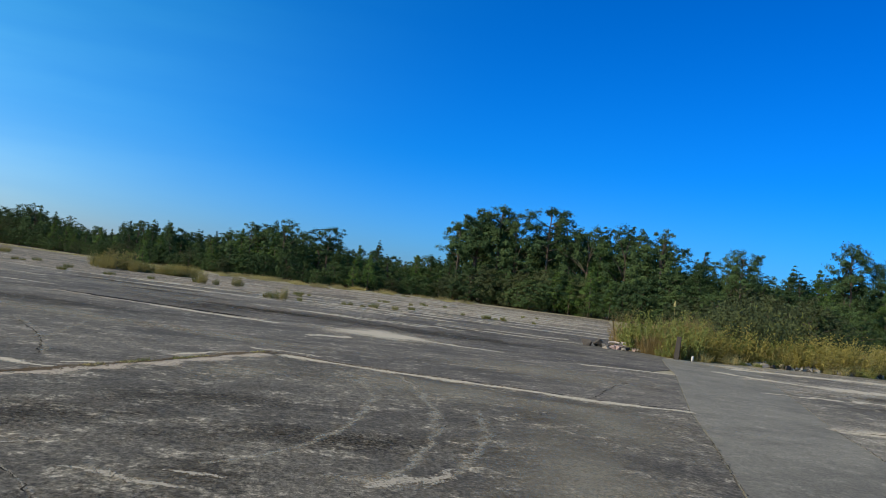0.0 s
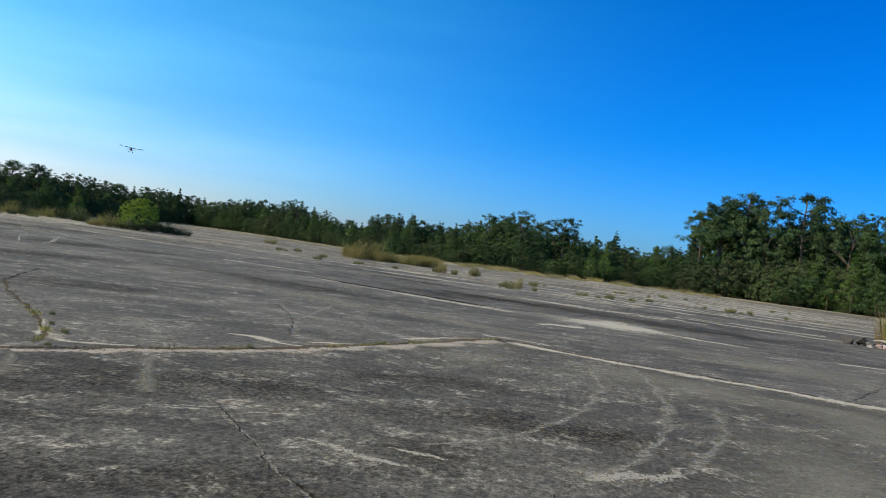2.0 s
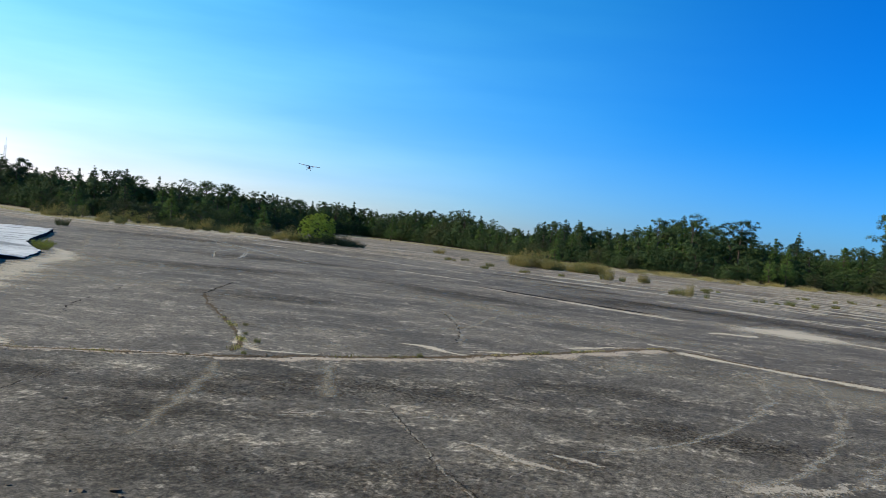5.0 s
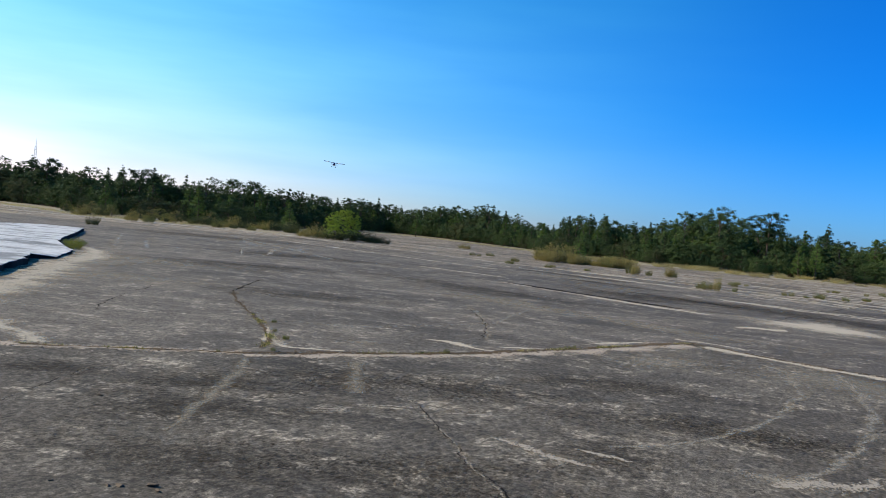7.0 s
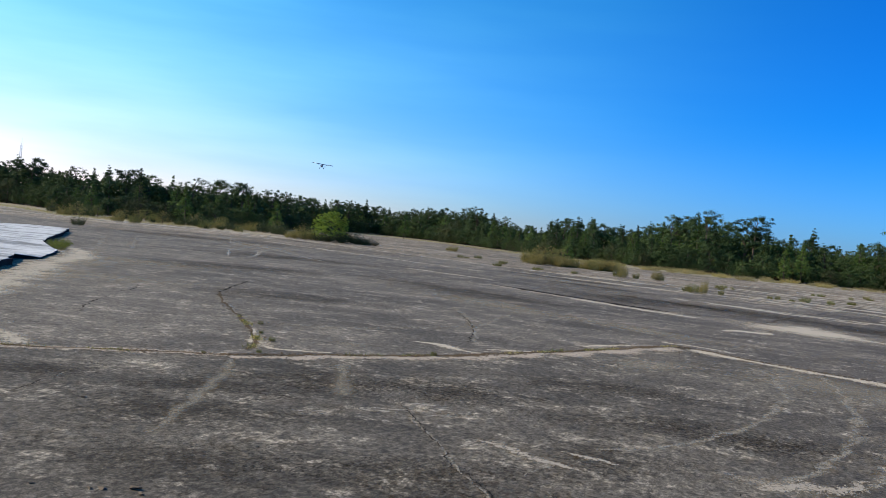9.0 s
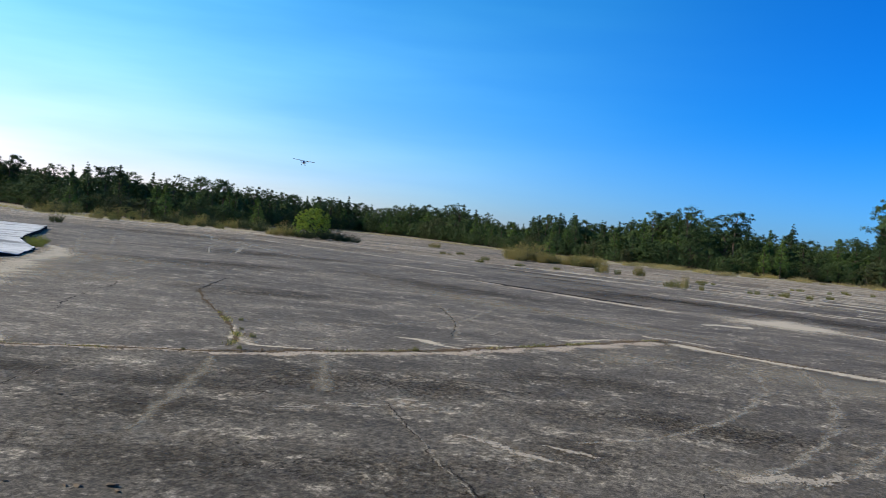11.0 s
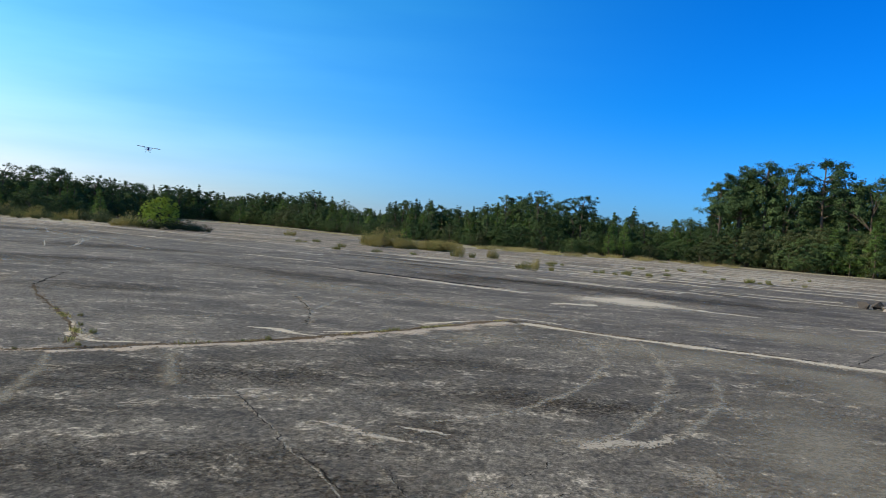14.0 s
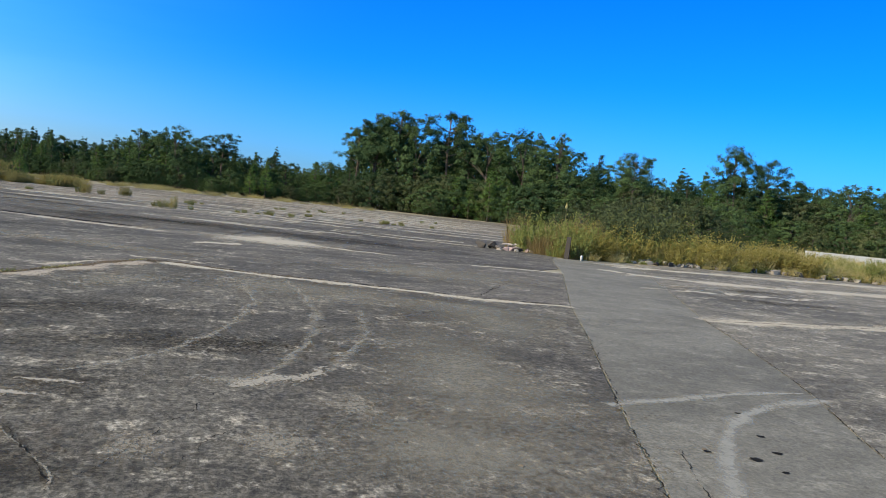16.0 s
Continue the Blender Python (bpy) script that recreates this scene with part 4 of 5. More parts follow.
def pine_parts(seed, open_crown):
    """Trunk, limbs and needle clumps of a pine one metre high."""
    r = np.random.default_rng(seed)
    lean = r.normal(0, 0.02, 2)
    hs = np.linspace(0, 0.9, 7)
    line = [(lean[0] * h + 0.010 * math.sin(5 * h + seed), lean[1] * h + 0.010 * math.cos(4 * h + seed), h) for h in hs]
    trunk = tube(line, 0.013 * (1 - hs) ** 0.8 + 0.002, 7)
    limbs = []
    if open_crown:
        lobes = []
        for k in range(15):
            z = 0.52 + 0.40 * (k + r.random()) / 15
            a, far = 2.4 * k + r.uniform(-0.6, 0.6), 0.17 * math.sin(math.pi * min(1, 0.25 + 1.15 * (z - 0.5))) * r.uniform(0.55, 1.15)
            c = np.array([far * math.cos(a), far * math.sin(a), z + 0.02])
            root = np.array([np.interp(z - 0.06, hs, [q[0] for q in line]), np.interp(z - 0.06, hs, [q[1] for q in line]), z - 0.06])
            limbs.append(tube([root, (root + c) / 2 - [0, 0, 0.01], c], [0.006, 0.004, 0.002], 4))
            lobes.append(c + r.normal(0, 1, (int(r.integers(7, 13)), 3)) * [0.042, 0.042, 0.020])
        c = np.concatenate(lobes)
        c[:, 2] = np.minimum(c[:, 2], 0.965)
        size = r.uniform(0.028, 0.052, (len(c), 1)) * [1, 1, 0.75]
        return trunk, merged(limbs), foliage(r, c, size, 52, (0.011, 0.020), (0.008, 0.014))
    shape = lambda u: (0.235 * (1 - u) ** 0.85 + 0.004) * np.clip(0.6 + 2.2 * u, 0, 1)
    c, u = scatter(r, seed, 240, 0.05, 0.985, shape, 0.5, 0.42)
    c[:, 2] = np.round(c[:, 2] / 0.062) * 0.062 + r.normal(0, 0.012, len(c)) + 0.25 * np.hypot(c[:, 0], c[:, 1])
    c[:, 2] = np.clip(c[:, 2], 0.03, 0.985)
    size = r.uniform(0.032, 0.060, (len(c), 1)) * [1, 1, 0.7] * (1.15 - 0.75 * u[:, None])
    for k in range(0, 240, 10):
        limbs.append(tube([(0, 0, max(0.03, c[k][2] - 0.04)), c[k] * [0.5, 0.5, 1] - [0, 0, 0.02], c[k]], [0.0042, 0.003, 0.0012], 4))
    return trunk, merged(limbs), foliage(r, c, size, 36, (0.010, 0.019), (0.006, 0.011))


def broad_parts(seed, low=0.0, clumps=190, width=0.36, leaf=1.0):
    """Trunk, limbs and leaf masses of a round-headed tree one metre high."""
    r = np.random.default_rng(seed)
    trunk = tube([(0, 0, 0), (0.01, 0, 0.2), (0.0, 0.015, 0.45), (0.01, 0.0, 0.75)], [0.022, 0.017, 0.012, 0.004], 7)
    shape = lambda u: 1.12 * width * np.clip(0.72 + 1.2 * u, 0, 1) * np.clip(1.0 - np.clip((u - 0.35) / 0.66, 0, 1) ** 2.0, 0, 1) ** 0.6
    c, u = scatter(r, seed, clumps, low + 0.02, 0.98, shape, 0.45, 0.30)
    c[:, 2] = np.clip(c[:, 2], 0.03, 0.97)
    size = r.uniform(0.55, 1.15, (clumps, 1)) * [1, 1, 0.78] * 0.90 * width / math.sqrt(clumps) * 2.3 * (1.1 - 0.35 * u[:, None])
    limbs = []
    for k in range(0, clumps, max(1, clumps // 16)):
        limbs.append(tube([(0, 0, max(0.06, c[k][2] - 0.22)), c[k] * [0.5, 0.5, 1] - [0, 0, 0.08], c[k]], [0.008, 0.005, 0.002], 4))
    return trunk, merged(limbs), foliage(r, c, size, 50, (0.011 * leaf, 0.022 * leaf), (0.009 * leaf, 0.016 * leaf))


def tree_thing(name, label, category, parts, leaf, group):
    thing = tagged(new(name), label, category, group)
    part("trunk", mesh_of("trunk", *parts[0], BARK, True), BARK, thing)
    tagged(part("branching", mesh_of("branching", *parts[1], BARK), BARK, thing), kind="stuff")
    part("crown", mesh_of("crown", *parts[2], leaf), leaf, thing)
    return thing


class Nursery:
    """Builds each kind of plant once and copies it where it grows."""

    def __init__(self):
        self.first, self.size = {}, {}

    def grow(self, key, make, x, y, h, wide=1.0, z=-0.03):
        m = pose(x, y, z, 0, 0, float(rng.uniform(0, 360)))
        if key not in self.first:
            ob = make()
            ob.matrix_basis = m @ Matrix.Diagonal((h * wide, h * wide, h, 1))
            self.first[key], self.size[key] = ob, (h * wide, h)
            return ob
        w0, h0 = self.size[key]
        return copy_thing(self.first[key], m @ Matrix.Diagonal((h * wide / w0, h * wide / w0, h / h0, 1)))


nursery = Nursery()
WOODS = "trees at the edge of the apron"


def plant_tree(kind, x, y, h, wide=1.0):
    v = int(rng.integers(0, 3))
    if kind == "pine":
        nursery.grow(("pine", v), lambda: tree_thing("pine_tree", "dark green pine with a full needle crown at the apron's edge", "pine tree", pine_parts(10 + v, False), PINE, WOODS), x, y, h, wide)
    elif kind == "young":
        nursery.grow(("young", v), lambda: tree_thing("young_pine_tree", "young bright green pine in front of darker woods", "pine tree", pine_parts(30 + v, False), PINE_LIGHT, WOODS), x, y, h, wide)
    elif kind == "tall":
        nursery.grow(("tall", v), lambda: tree_thing("tall_pine_tree", "tall pine with a bare trunk and open tufted crown", "pine tree", pine_parts(20 + v, True), PINE, WOODS), x, y, h, wide)
    elif kind == "oak":
        nursery.grow(("oak", v), lambda: tree_thing("oak_tree", "dense dark green round-headed broadleaf tree in the woods", "tree", broad_parts(40 + v), OAK, WOODS), x, y, h, wide)
    else:
        nursery.grow(("bush", v), lambda: tree_thing("understorey_bush", "leafy green bush filling the foot of the woods", "bush", broad_parts(60 + v, 0.0, 260, 0.5, 1.35), DULL if v == 1 else OAK, "bushes at the foot of the woods"), x, y, h, wide)


EDGE = ((75, 150), (61, 145), (56, 108), (45, 104), (41, 150), (37, 212), (33, 190), (29, 150), (25, 122), (18, 108), (12, 106), (6, 112), (0, 112), (-6, 108), (-12, 100), (-20, 92), (-45, 88))
CANOPY = ((75, 2.0), (57, 2.05), (52.5, 2.3), (50, 1.95), (45, 1.95), (42, 1.7), (38, 1.7), (35.5, 1.45), (33, 1.6), (30, 1.95), (27, 1.4), (25.7, 1.0), (24.5, 1.7), (22, 1.95), (20, 1.7), (17, 2.4), (14.5, 3.0), (12.5, 2.6), (9.5, 2.1), (6, 1.6), (3.3, 2.4), (2.0, 4.0), (0, 5.3), (-4, 5.4), (-9, 5.3), (-11.5, 5.0), (-13.7, 4.0), (-16.7, 4.1), (-22, 3.7), (-30, 3.5), (-45, 3.8))


def stand(az, d):
    return -d * math.sin(radians(az)), d * math.cos(radians(az))


def canopy_height(az, d):
    return 1.6 + 1.10 * d * math.tan(radians(along_az(CANOPY, az)))


floor_az = np.arange(78, -50, -2.0)
rings = [[(*stand(a, along_az(EDGE, a) + off + (1.5 * math.sin(a) if off < 5 else 0)), -0.006) for a in floor_az] for off in (1.0, 70.0)]
n = len(floor_az)
woods_floor = new("ground_woods", mesh_of("ground_woods", rings[0] + rings[1], [(k, k + 1, n + k + 1, n + k) for k in range(n - 1)], FLOOR))
tagged(woods_floor, "dark leaf litter under the trees", "ground", kind="structure")
for back, low, high, kinds in (
    (22.0, 0.72, 0.90, ("oak", "oak", "pine")),
    (14.0, 0.84, 1.05, ("oak", "pine", "pine", "tall")),
    (7.0, 0.66, 1.05, ("oak", "pine", "oak", "pine", "tall")),
    (1.5, 0.36, 0.88, ("pine", "oak", "young", "pine", "bush", "young", "pine")),
):
    az = 70.0
    while az > -42.0:
        d = along_az(EDGE, az) + back + rng.uniform(-2.0, 3.0)
        swell = noise.noise((0.55 * az, 0.3 * back, 2.0))
        d += 3.5 * swell
        h = canopy_height(az, d) * min(high, rng.uniform(low, high) * (1.0 + 0.28 * swell))
        plant_tree(kinds[int(rng.integers(0, len(kinds)))], *stand(az, d), h, float(rng.uniform(1.1, 1.6)))
        az -= math.degrees((0.27 if back > 20 else 0.36) * h / d) * rng.uniform(0.75, 1.25)
az = 70.0
while az > -42.0:
    d = along_az(EDGE, az) - 1.0 + rng.uniform(-1.5, 1.5)
    h = min(5.5, max(2.0, canopy_height(az, d) * rng.uniform(0.28, 0.55)))
    plant_tree("bush", *stand(az, d), h, float(rng.uniform(0.9, 1.4)))
    az -= math.degrees(0.5 * h / d) * rng.uniform(0.6, 1.3)
# the tangle that closes the woods behind the first trees
r = np.random.default_rng(77)
count = 60000
az = r.uniform(-42, 70, count)
d = np.interp(az, *zip(*sorted(EDGE))) + 9.0 + 12.0 * r.random(count)
top = 1.6 + d * np.tan(np.radians(np.interp(az, *zip(*sorted(CANOPY)))))
spot = np.stack([-d * np.sin(np.radians(az)), d * np.cos(np.radians(az)), 0.05 + 0.68 * top * r.random(count)], 1)
tangle = new("woods_tangle", mesh_of("woods_tangle", *leaves(spot, r.normal(size=(count, 3)), r.uniform(0.4, 0.9, count), r.uniform(0.25, 0.5, count)), OAK))
tagged(tangle, "dark leafy tangle between the trees of the woods", "undergrowth", kind="stuff")
# trees that stand out of the canopy
for az, up, kind, wide in ((14.4, 3.3, "oak", 1.2), (16.6, 2.75, "oak", 1.1), (11.4, 3.15, "tall", 1.25), (2.4, 4.5, "tall", 1.0), (1.2, 5.2, "tall", 1.1), (-0.2, 5.95, "tall", 1.1), (-1.6, 5.6, "oak", 0.9), (-3.8, 6.25, "tall", 1.1), (-6.6, 5.3, "oak", 1.0), (-9.0, 5.6, "oak", 1.1), (-11.4, 5.4, "oak", 1.0), (-16.6, 4.6, "tall", 1.0), (-21.2, 4.0, "young", 1.0), (-23.1, 5.5, "tall", 0.95), (-22.6, 4.6, "pine", 0.9), (-25.1, 4.8, "tall", 1.0), (-30.0, 3.8, "oak", 1.2), (7.9, 2.6, "pine", 1.1), (9.2, 2.2, "young", 0.8), (52.5, 2.45, "pine", 1.2), (29.8, 2.1, "oak", 1.3), (21.8, 2.15, "pine", 1.2), (24.3, 1.9, "pine", 1.2), (19.8, 1.8, "pine", 1.0), (33.2, 1.75, "oak", 1.2), (17.2, 2.4, "young", 1.1), (5.2, 2.0, "young", 1.1), (7.9, 1.5, "young", 1.1), (19.0, 1.4, "young", 1.2), (26.0, 1.2, "young", 1.2), (23.2, 1.5, "young", 1.1)):
    d = along_az(EDGE, az) + 3.0
    plant_tree(kind, *stand(az, d), 1.6 + 1.05 * d * math.tan(radians(up)), wide)


# lighter young pines and a dull bush before the tall stand
for az, up, kind, wide in ((-4.6, 2.1, "young", 1.3), (-5.6, 1.7, "young", 1.3), (-6.9, 2.5, "young", 1.3), (-8.3, 1.8, "young", 1.2), (-2.9, 1.4, "bush", 1.3), (-3.5, 1.0, "bush", 1.4), (9.4, 1.3, "young", 1.2), (8.4, 1.9, "young", 1.0)):
    d = along_az(EDGE, az) - 4.0
    plant_tree(kind, *stand(az, d), 1.6 + d * math.tan(radians(up)), wide)


# ---- brush, shrubs and grass ----
def wisps(n, spread, tall, width, lean=0.25, seed=0, foot=0.5):
    """Stems that rise from one foot and splay outwards."""
    r = np.random.default_rng(seed)
    a, q = r.uniform(0, 2 * np.pi, n), np.sqrt(r.random(n))
    root = np.stack([foot * spread * q * np.cos(a), foot * spread * q * np.sin(a), np.zeros(n)], 1)
    h = tall * r.uniform(0.22, 1.0, n) ** 0.8 * (1.08 - 0.55 * q ** 2)
    out = np.stack([np.cos(a), np.sin(a)], 1) * (lean * h * q)[:, None] + r.normal(0, 0.08, (n, 2)) * h[:, None]
    tip = np.c_[root[:, :2] + out, h]
    mid = (root + tip) / 2 + np.c_[-out * 0.12, 0.04 * h]
    side = r.normal(size=(n, 3)) * [1, 1, 0.1]
    side /= np.linalg.norm(side, axis=1)[:, None]
    w = (width * r.uniform(0.6, 1.4, n))[:, None]
    v = np.stack([root - side * w * 0.35, root + side * w * 0.35, mid + side * w, tip, mid - side * w], 1).reshape(-1, 3)
    f = [(5 * k, 5 * k + 1, 5 * k + 2, 5 * k + 3, 5 * k + 4) for k in range(n)]
    return v, f, mid, tip


def brush_thing(name, label, category, seed, leaf, group, n=150, leafiness=1900, twig=BROWNBRUSH, size=1.0):
    """A loose shrub one metre high: stems and the small leaves on them, in uneven plumes."""
    thing = tagged(new(name), label, category, group)
    r = np.random.default_rng(seed)
    v, f, mid, tip = wisps(n, 1.1, 1.0, 0.0035, 0.5, seed)
    tagged(part("stalk", mesh_of("stalk", v, f, twig), twig, thing), kind="stuff")
    k = (n * r.random(leafiness) ** 1.5).astype(int)
    c = mid[k] + (tip[k] - mid[k]) * r.uniform(-0.7, 1.05, (leafiness, 1)) + r.normal(0, 0.04, (leafiness, 3))
    c[:, 2] = np.maximum(0.03, c[:, 2])
    part("foliage", mesh_of("foliage", *leaves(c, r.normal(size=(leafiness, 3)) + [0, 0, 0.6], size * r.uniform(0.03, 0.075, leafiness), size * r.uniform(0.014, 0.03, leafiness)), leaf), leaf, thing)
    return thing


def round_brush(name, label, seed, leaf, group, leaf_size=1.2):
    return tree_thing(name, label, "shrub", broad_parts(seed, 0.0, 70, 0.5, 1.5 * leaf_size), leaf, group)


def plant_brush(kind, x, y, h, wide=1.0):
    v = int(rng.integers(0, 3))
    if kind in ("brown", "olive") and h < 1.25:
        v = 0
    if kind == "brown":
        nursery.grow(("brown", v), lambda: round_brush("dry_shrub", "yellowish brown twiggy shrub growing from a joint in the apron", 80 + v, BROWNBRUSH, "dry shrubs on the apron", 0.9) if v else brush_thing("dry_shrub", "yellowish brown wispy shrub growing from a joint in the apron", "shrub", 80, BROWNBRUSH, "dry shrubs on the apron", 150, 3000), x, y, h, wide, 0.0)
    elif kind == "olive":
        nursery.grow(("olive", v), lambda: round_brush("olive_shrub", "low olive-green leafy shrub at the edge of the apron", 90 + v, OLIVE, "olive shrubs") if v else brush_thing("olive_shrub", "low olive-green shrub at the edge of the apron", "shrub", 90, OLIVE, "olive shrubs", 150, 3000), x, y, h, wide, 0.0)
    elif kind == "straw":
        nursery.grow(("straw", v), lambda: brush_thing("straw_clump", "plumes of yellow seeding grass in the meadow", "grass clump", 100 + v, STRAW, "grass clumps", 260, 2600, STRAW, 0.75), x, y, h, wide, -0.02)
    elif kind == "rust":
        nursery.grow(("rust", v), lambda: brush_thing("rusty_clump", "plumes of rusty brown tall grass in the meadow", "grass clump", 110 + v, RUSTY, "rusty grass clumps", 300, 3400, RUSTY, 0.5), x, y, h, wide, -0.02)
    elif kind == "dry":
        nursery.grow(("dry", v), lambda: brush_thing("dry_clump", "low dry grass clump at the foot of the woods", "grass clump", 120 + v, DRY, "dry grass clumps", 120, 1200, DRY, 1.3), x, y, h, wide, -0.02)
    elif kind == "dark":
        nursery.grow(("dark", v), lambda: brush_thing("dark_shrub", "dull dark green twiggy shrub on the apron", "shrub", 140 + v, DULL, "dark shrubs", 130, 3000, DULL, 1.2), x, y, h, wide, 0.0)
    elif kind == "golden":
        nursery.grow(("golden", v), lambda: brush_thing("golden_weed", "bushy yellow-green weeds with fine leaves in the meadow", "weeds", 130 + v, GOLDEN, "yellow-green weeds", 80, 2200, GOLDEN, 1.25), x, y, h, wide, -0.02)
    else:
        nursery.grow(("weed", v), lambda: brush_thing("weed_clump", "tall green leafy weeds among yellow grass", "weeds", 95 + v, WEED, "weed clumps", 70, 2000, WEED, 1.35), x, y, h, wide, -0.02)


# the round bush with its brown skirt
bush = tree_thing("round_bush", "rounded bright green bush standing alone on the apron", "bush", broad_parts(71, 0.0, 620, 0.46, 1.1), BRIGHT, "")
bush.matrix_basis = pose(-47.8, 57.2, 0) @ Matrix.Diagonal((3.5, 3.5, 2.9, 1))
# the dark shrubs on its right also stand in for the bush's shadow
for x, y, h, w, kind in ((-46.0, 57.6, 1.3, 1.3, "dark"), (-46.8, 56.6, 1.2, 1.4, "dark"), (-45.2, 58.2, 1.0, 1.5, "dark"), (-44.6, 58.9, 0.7, 1.8, "dark"), (-47.6, 56.0, 1.0, 1.4, "dark"), (-49.6, 55.4, 1.2, 1.2, "brown"), (-48.8, 55.7, 1.0, 1.3, "olive"), (-50.4, 55.0, 0.8, 1.3, "brown")):
    plant_brush(kind, x, y, h, w)
# the long yellow-brown thicket and its outliers
for k in range(44):
    u = k / 43
    plant_brush("olive" if k % 4 == 0 else "brown", -29.4 + 6.6 * u + rng.normal(0, 0.3), 61.0 + 1.6 * u + rng.normal(0, 0.8), (1.5 - 0.55 * u) * (0.8 + 0.25 * math.sin(9 * u)) * rng.uniform(0.8, 1.1), 0.8)
plant_tree("young", -28.7, 66.5, 2.6, 1.2)
for x, y, h, w, kind in ((-18.1, 51.0, 0.95, 0.55, "brown"), (-18.5, 51.2, 0.7, 0.75, "olive"), (-17.4, 51.6, 0.5, 0.7, "olive"), (-16.7, 53.6, 0.9, 0.55, "brown"), (-16.5, 53.7, 0.6, 0.8, "olive"), (-10.2, 40.4, 0.85, 0.38, "brown"), (-10.7, 40.6, 0.55, 0.8, "olive"), (-11.1, 40.8, 0.42, 0.9, "olive"), (-9.6, 41.4, 0.35, 0.6, "olive"), (-11.4, 49.0, 0.38, 0.8, "olive"), (-46.0, 31.0, 0.7, 0.9, "dark"), (-44.4, 72.9, 0.7, 1.4, "brown"), (-26.5, 50.4, 0.4, 1.2, "olive"), (-62, 45.5, 1.0, 0.9, "brown"), (-60.5, 46.2, 0.9, 0.9, "olive")):
    plant_brush(kind, x, y, h, w)
# the belt of brush in front of the western woods
for k in range(60):
    az = 57.5 - 16.0 * k / 59 + rng.normal(0, 0.5)
    d = (88.0 if az > 50 else 84.0) + rng.uniform(-4, 12)
    plant_brush(("olive", "dark", "brown", "dark", "olive", "dark")[k % 6], *stand(az, d), float(rng.uniform(0.4, 1.5)), float(rng.uniform(0.7, 1.3)))
for az, d, h in ((55.3, 99, 3.6), (49.6, 96, 4.2), (47.6, 95, 3.0), (43.6, 92, 3.4), (52.4, 97, 2.6), (34.8, 165, 5.0)):
    plant_tree("young" if h > 3.3 else "bush", *stand(az, d), h, 1.3)


def meadow(name, n, pick, tall, width, material, label, category, seed):
    """Grass over an area, as one mesh; pick(r, n) gives the feet of the blades."""
    r = np.random.default_rng(seed)
    x, y = pick(r, n)
    n = len(x)
    lump = np.array([noise.noise((0.55 * a, 0.55 * b, seed)) for a, b in zip(x, y)])
    h = tall * np.clip(0.72 + 0.75 * lump, 0.2, 1.35) * r.uniform(0.4, 1.1, n)
    root = np.stack([x, y, np.full(n, -0.02)], 1)
    lean = r.normal(0, 0.24, (n, 2)) * h[:, None]
    tip = np.c_[root[:, :2] + lean, h]
    mid = (root + tip) / 2 - np.c_[lean * 0.15, np.zeros(n)]
    a = r.uniform(0, np.pi, n)
    side = np.stack([np.cos(a), np.sin(a), np.zeros(n)], 1) * (width * r.uniform(0.5, 1.5, n))[:, None]
    v = np.stack([root - side * 0.6, root + side * 0.6, mid + side, tip, mid - side], 1).reshape(-1, 3)
    ob = new(name, mesh_of(name, v, np.arange(5 * n).reshape(n, 5), material))
    return tagged(ob, label, category, kind="stuff")


def edge_y(x):
    return np.interp(x, [p[0] for p in GRASS_EDGE], [p[1] for p in GRASS_EDGE])


def field(x0, x1, depth, power):
    def pick(r, n):
        x = r.uniform(x0, x1, n)
        return x, edge_y(x) + 0.15 + depth * r.random(n) ** power + 0.35 * np.sin(3.1 * x) * r.random(n)
    return pick


meadow("yellow_grass", 14000, field(8.0, 44, 15, 1.5), 0.95, 0.005, STRAW, "tall yellow grass along the edge of the concrete", "grass", 3)
meadow("green_grass", 9000, field(7.0, 44, 10, 1.4), 0.75, 0.005, GREENGRASS, "yellow-green weedy grass mixed into the meadow", "grass", 4)
meadow("rusty_grass", 13000, field(5.5, 8.0, 3.5, 1.2), 0.70, 0.003, RUSTY, "tall rusty brown grass at the corner of the meadow", "grass", 5)
meadow("far_meadow", 20000, lambda r, n: (r.uniform(17, 75, n), r.uniform(46, 92, n)), 1.0, 0.02, STRAW, "dry yellow meadow reaching back to the trees", "grass", 6)


for k in range(72):
    az = rng.uniform(1, 26)
    d = float(np.interp(az, [-6, 0, 6, 12, 18, 26], [107, 109, 108, 101, 102, 112])) - 16.0 * rng.random() ** 1.6
    plant_brush("dry" if k % 4 else "straw", *stand(az, d), float(rng.uniform(0.25, 0.65)), float(rng.uniform(1.6, 3.5)))


def fringe_west(r, n):
    az = r.uniform(26, 62, n)
    d = np.interp(az, [26, 30, 34, 38, 42, 50, 57, 62], [122, 140, 172, 190, 120, 92, 92, 128]) - 12.0 * r.random(n) ** 1.5
    return -d * np.sin(np.radians(az)), d * np.cos(np.radians(az))


meadow("western_grass", 6000, fringe_west, 0.2, 0.02, DRY, "thin dry grass at the foot of the western woods", "grass", 9)

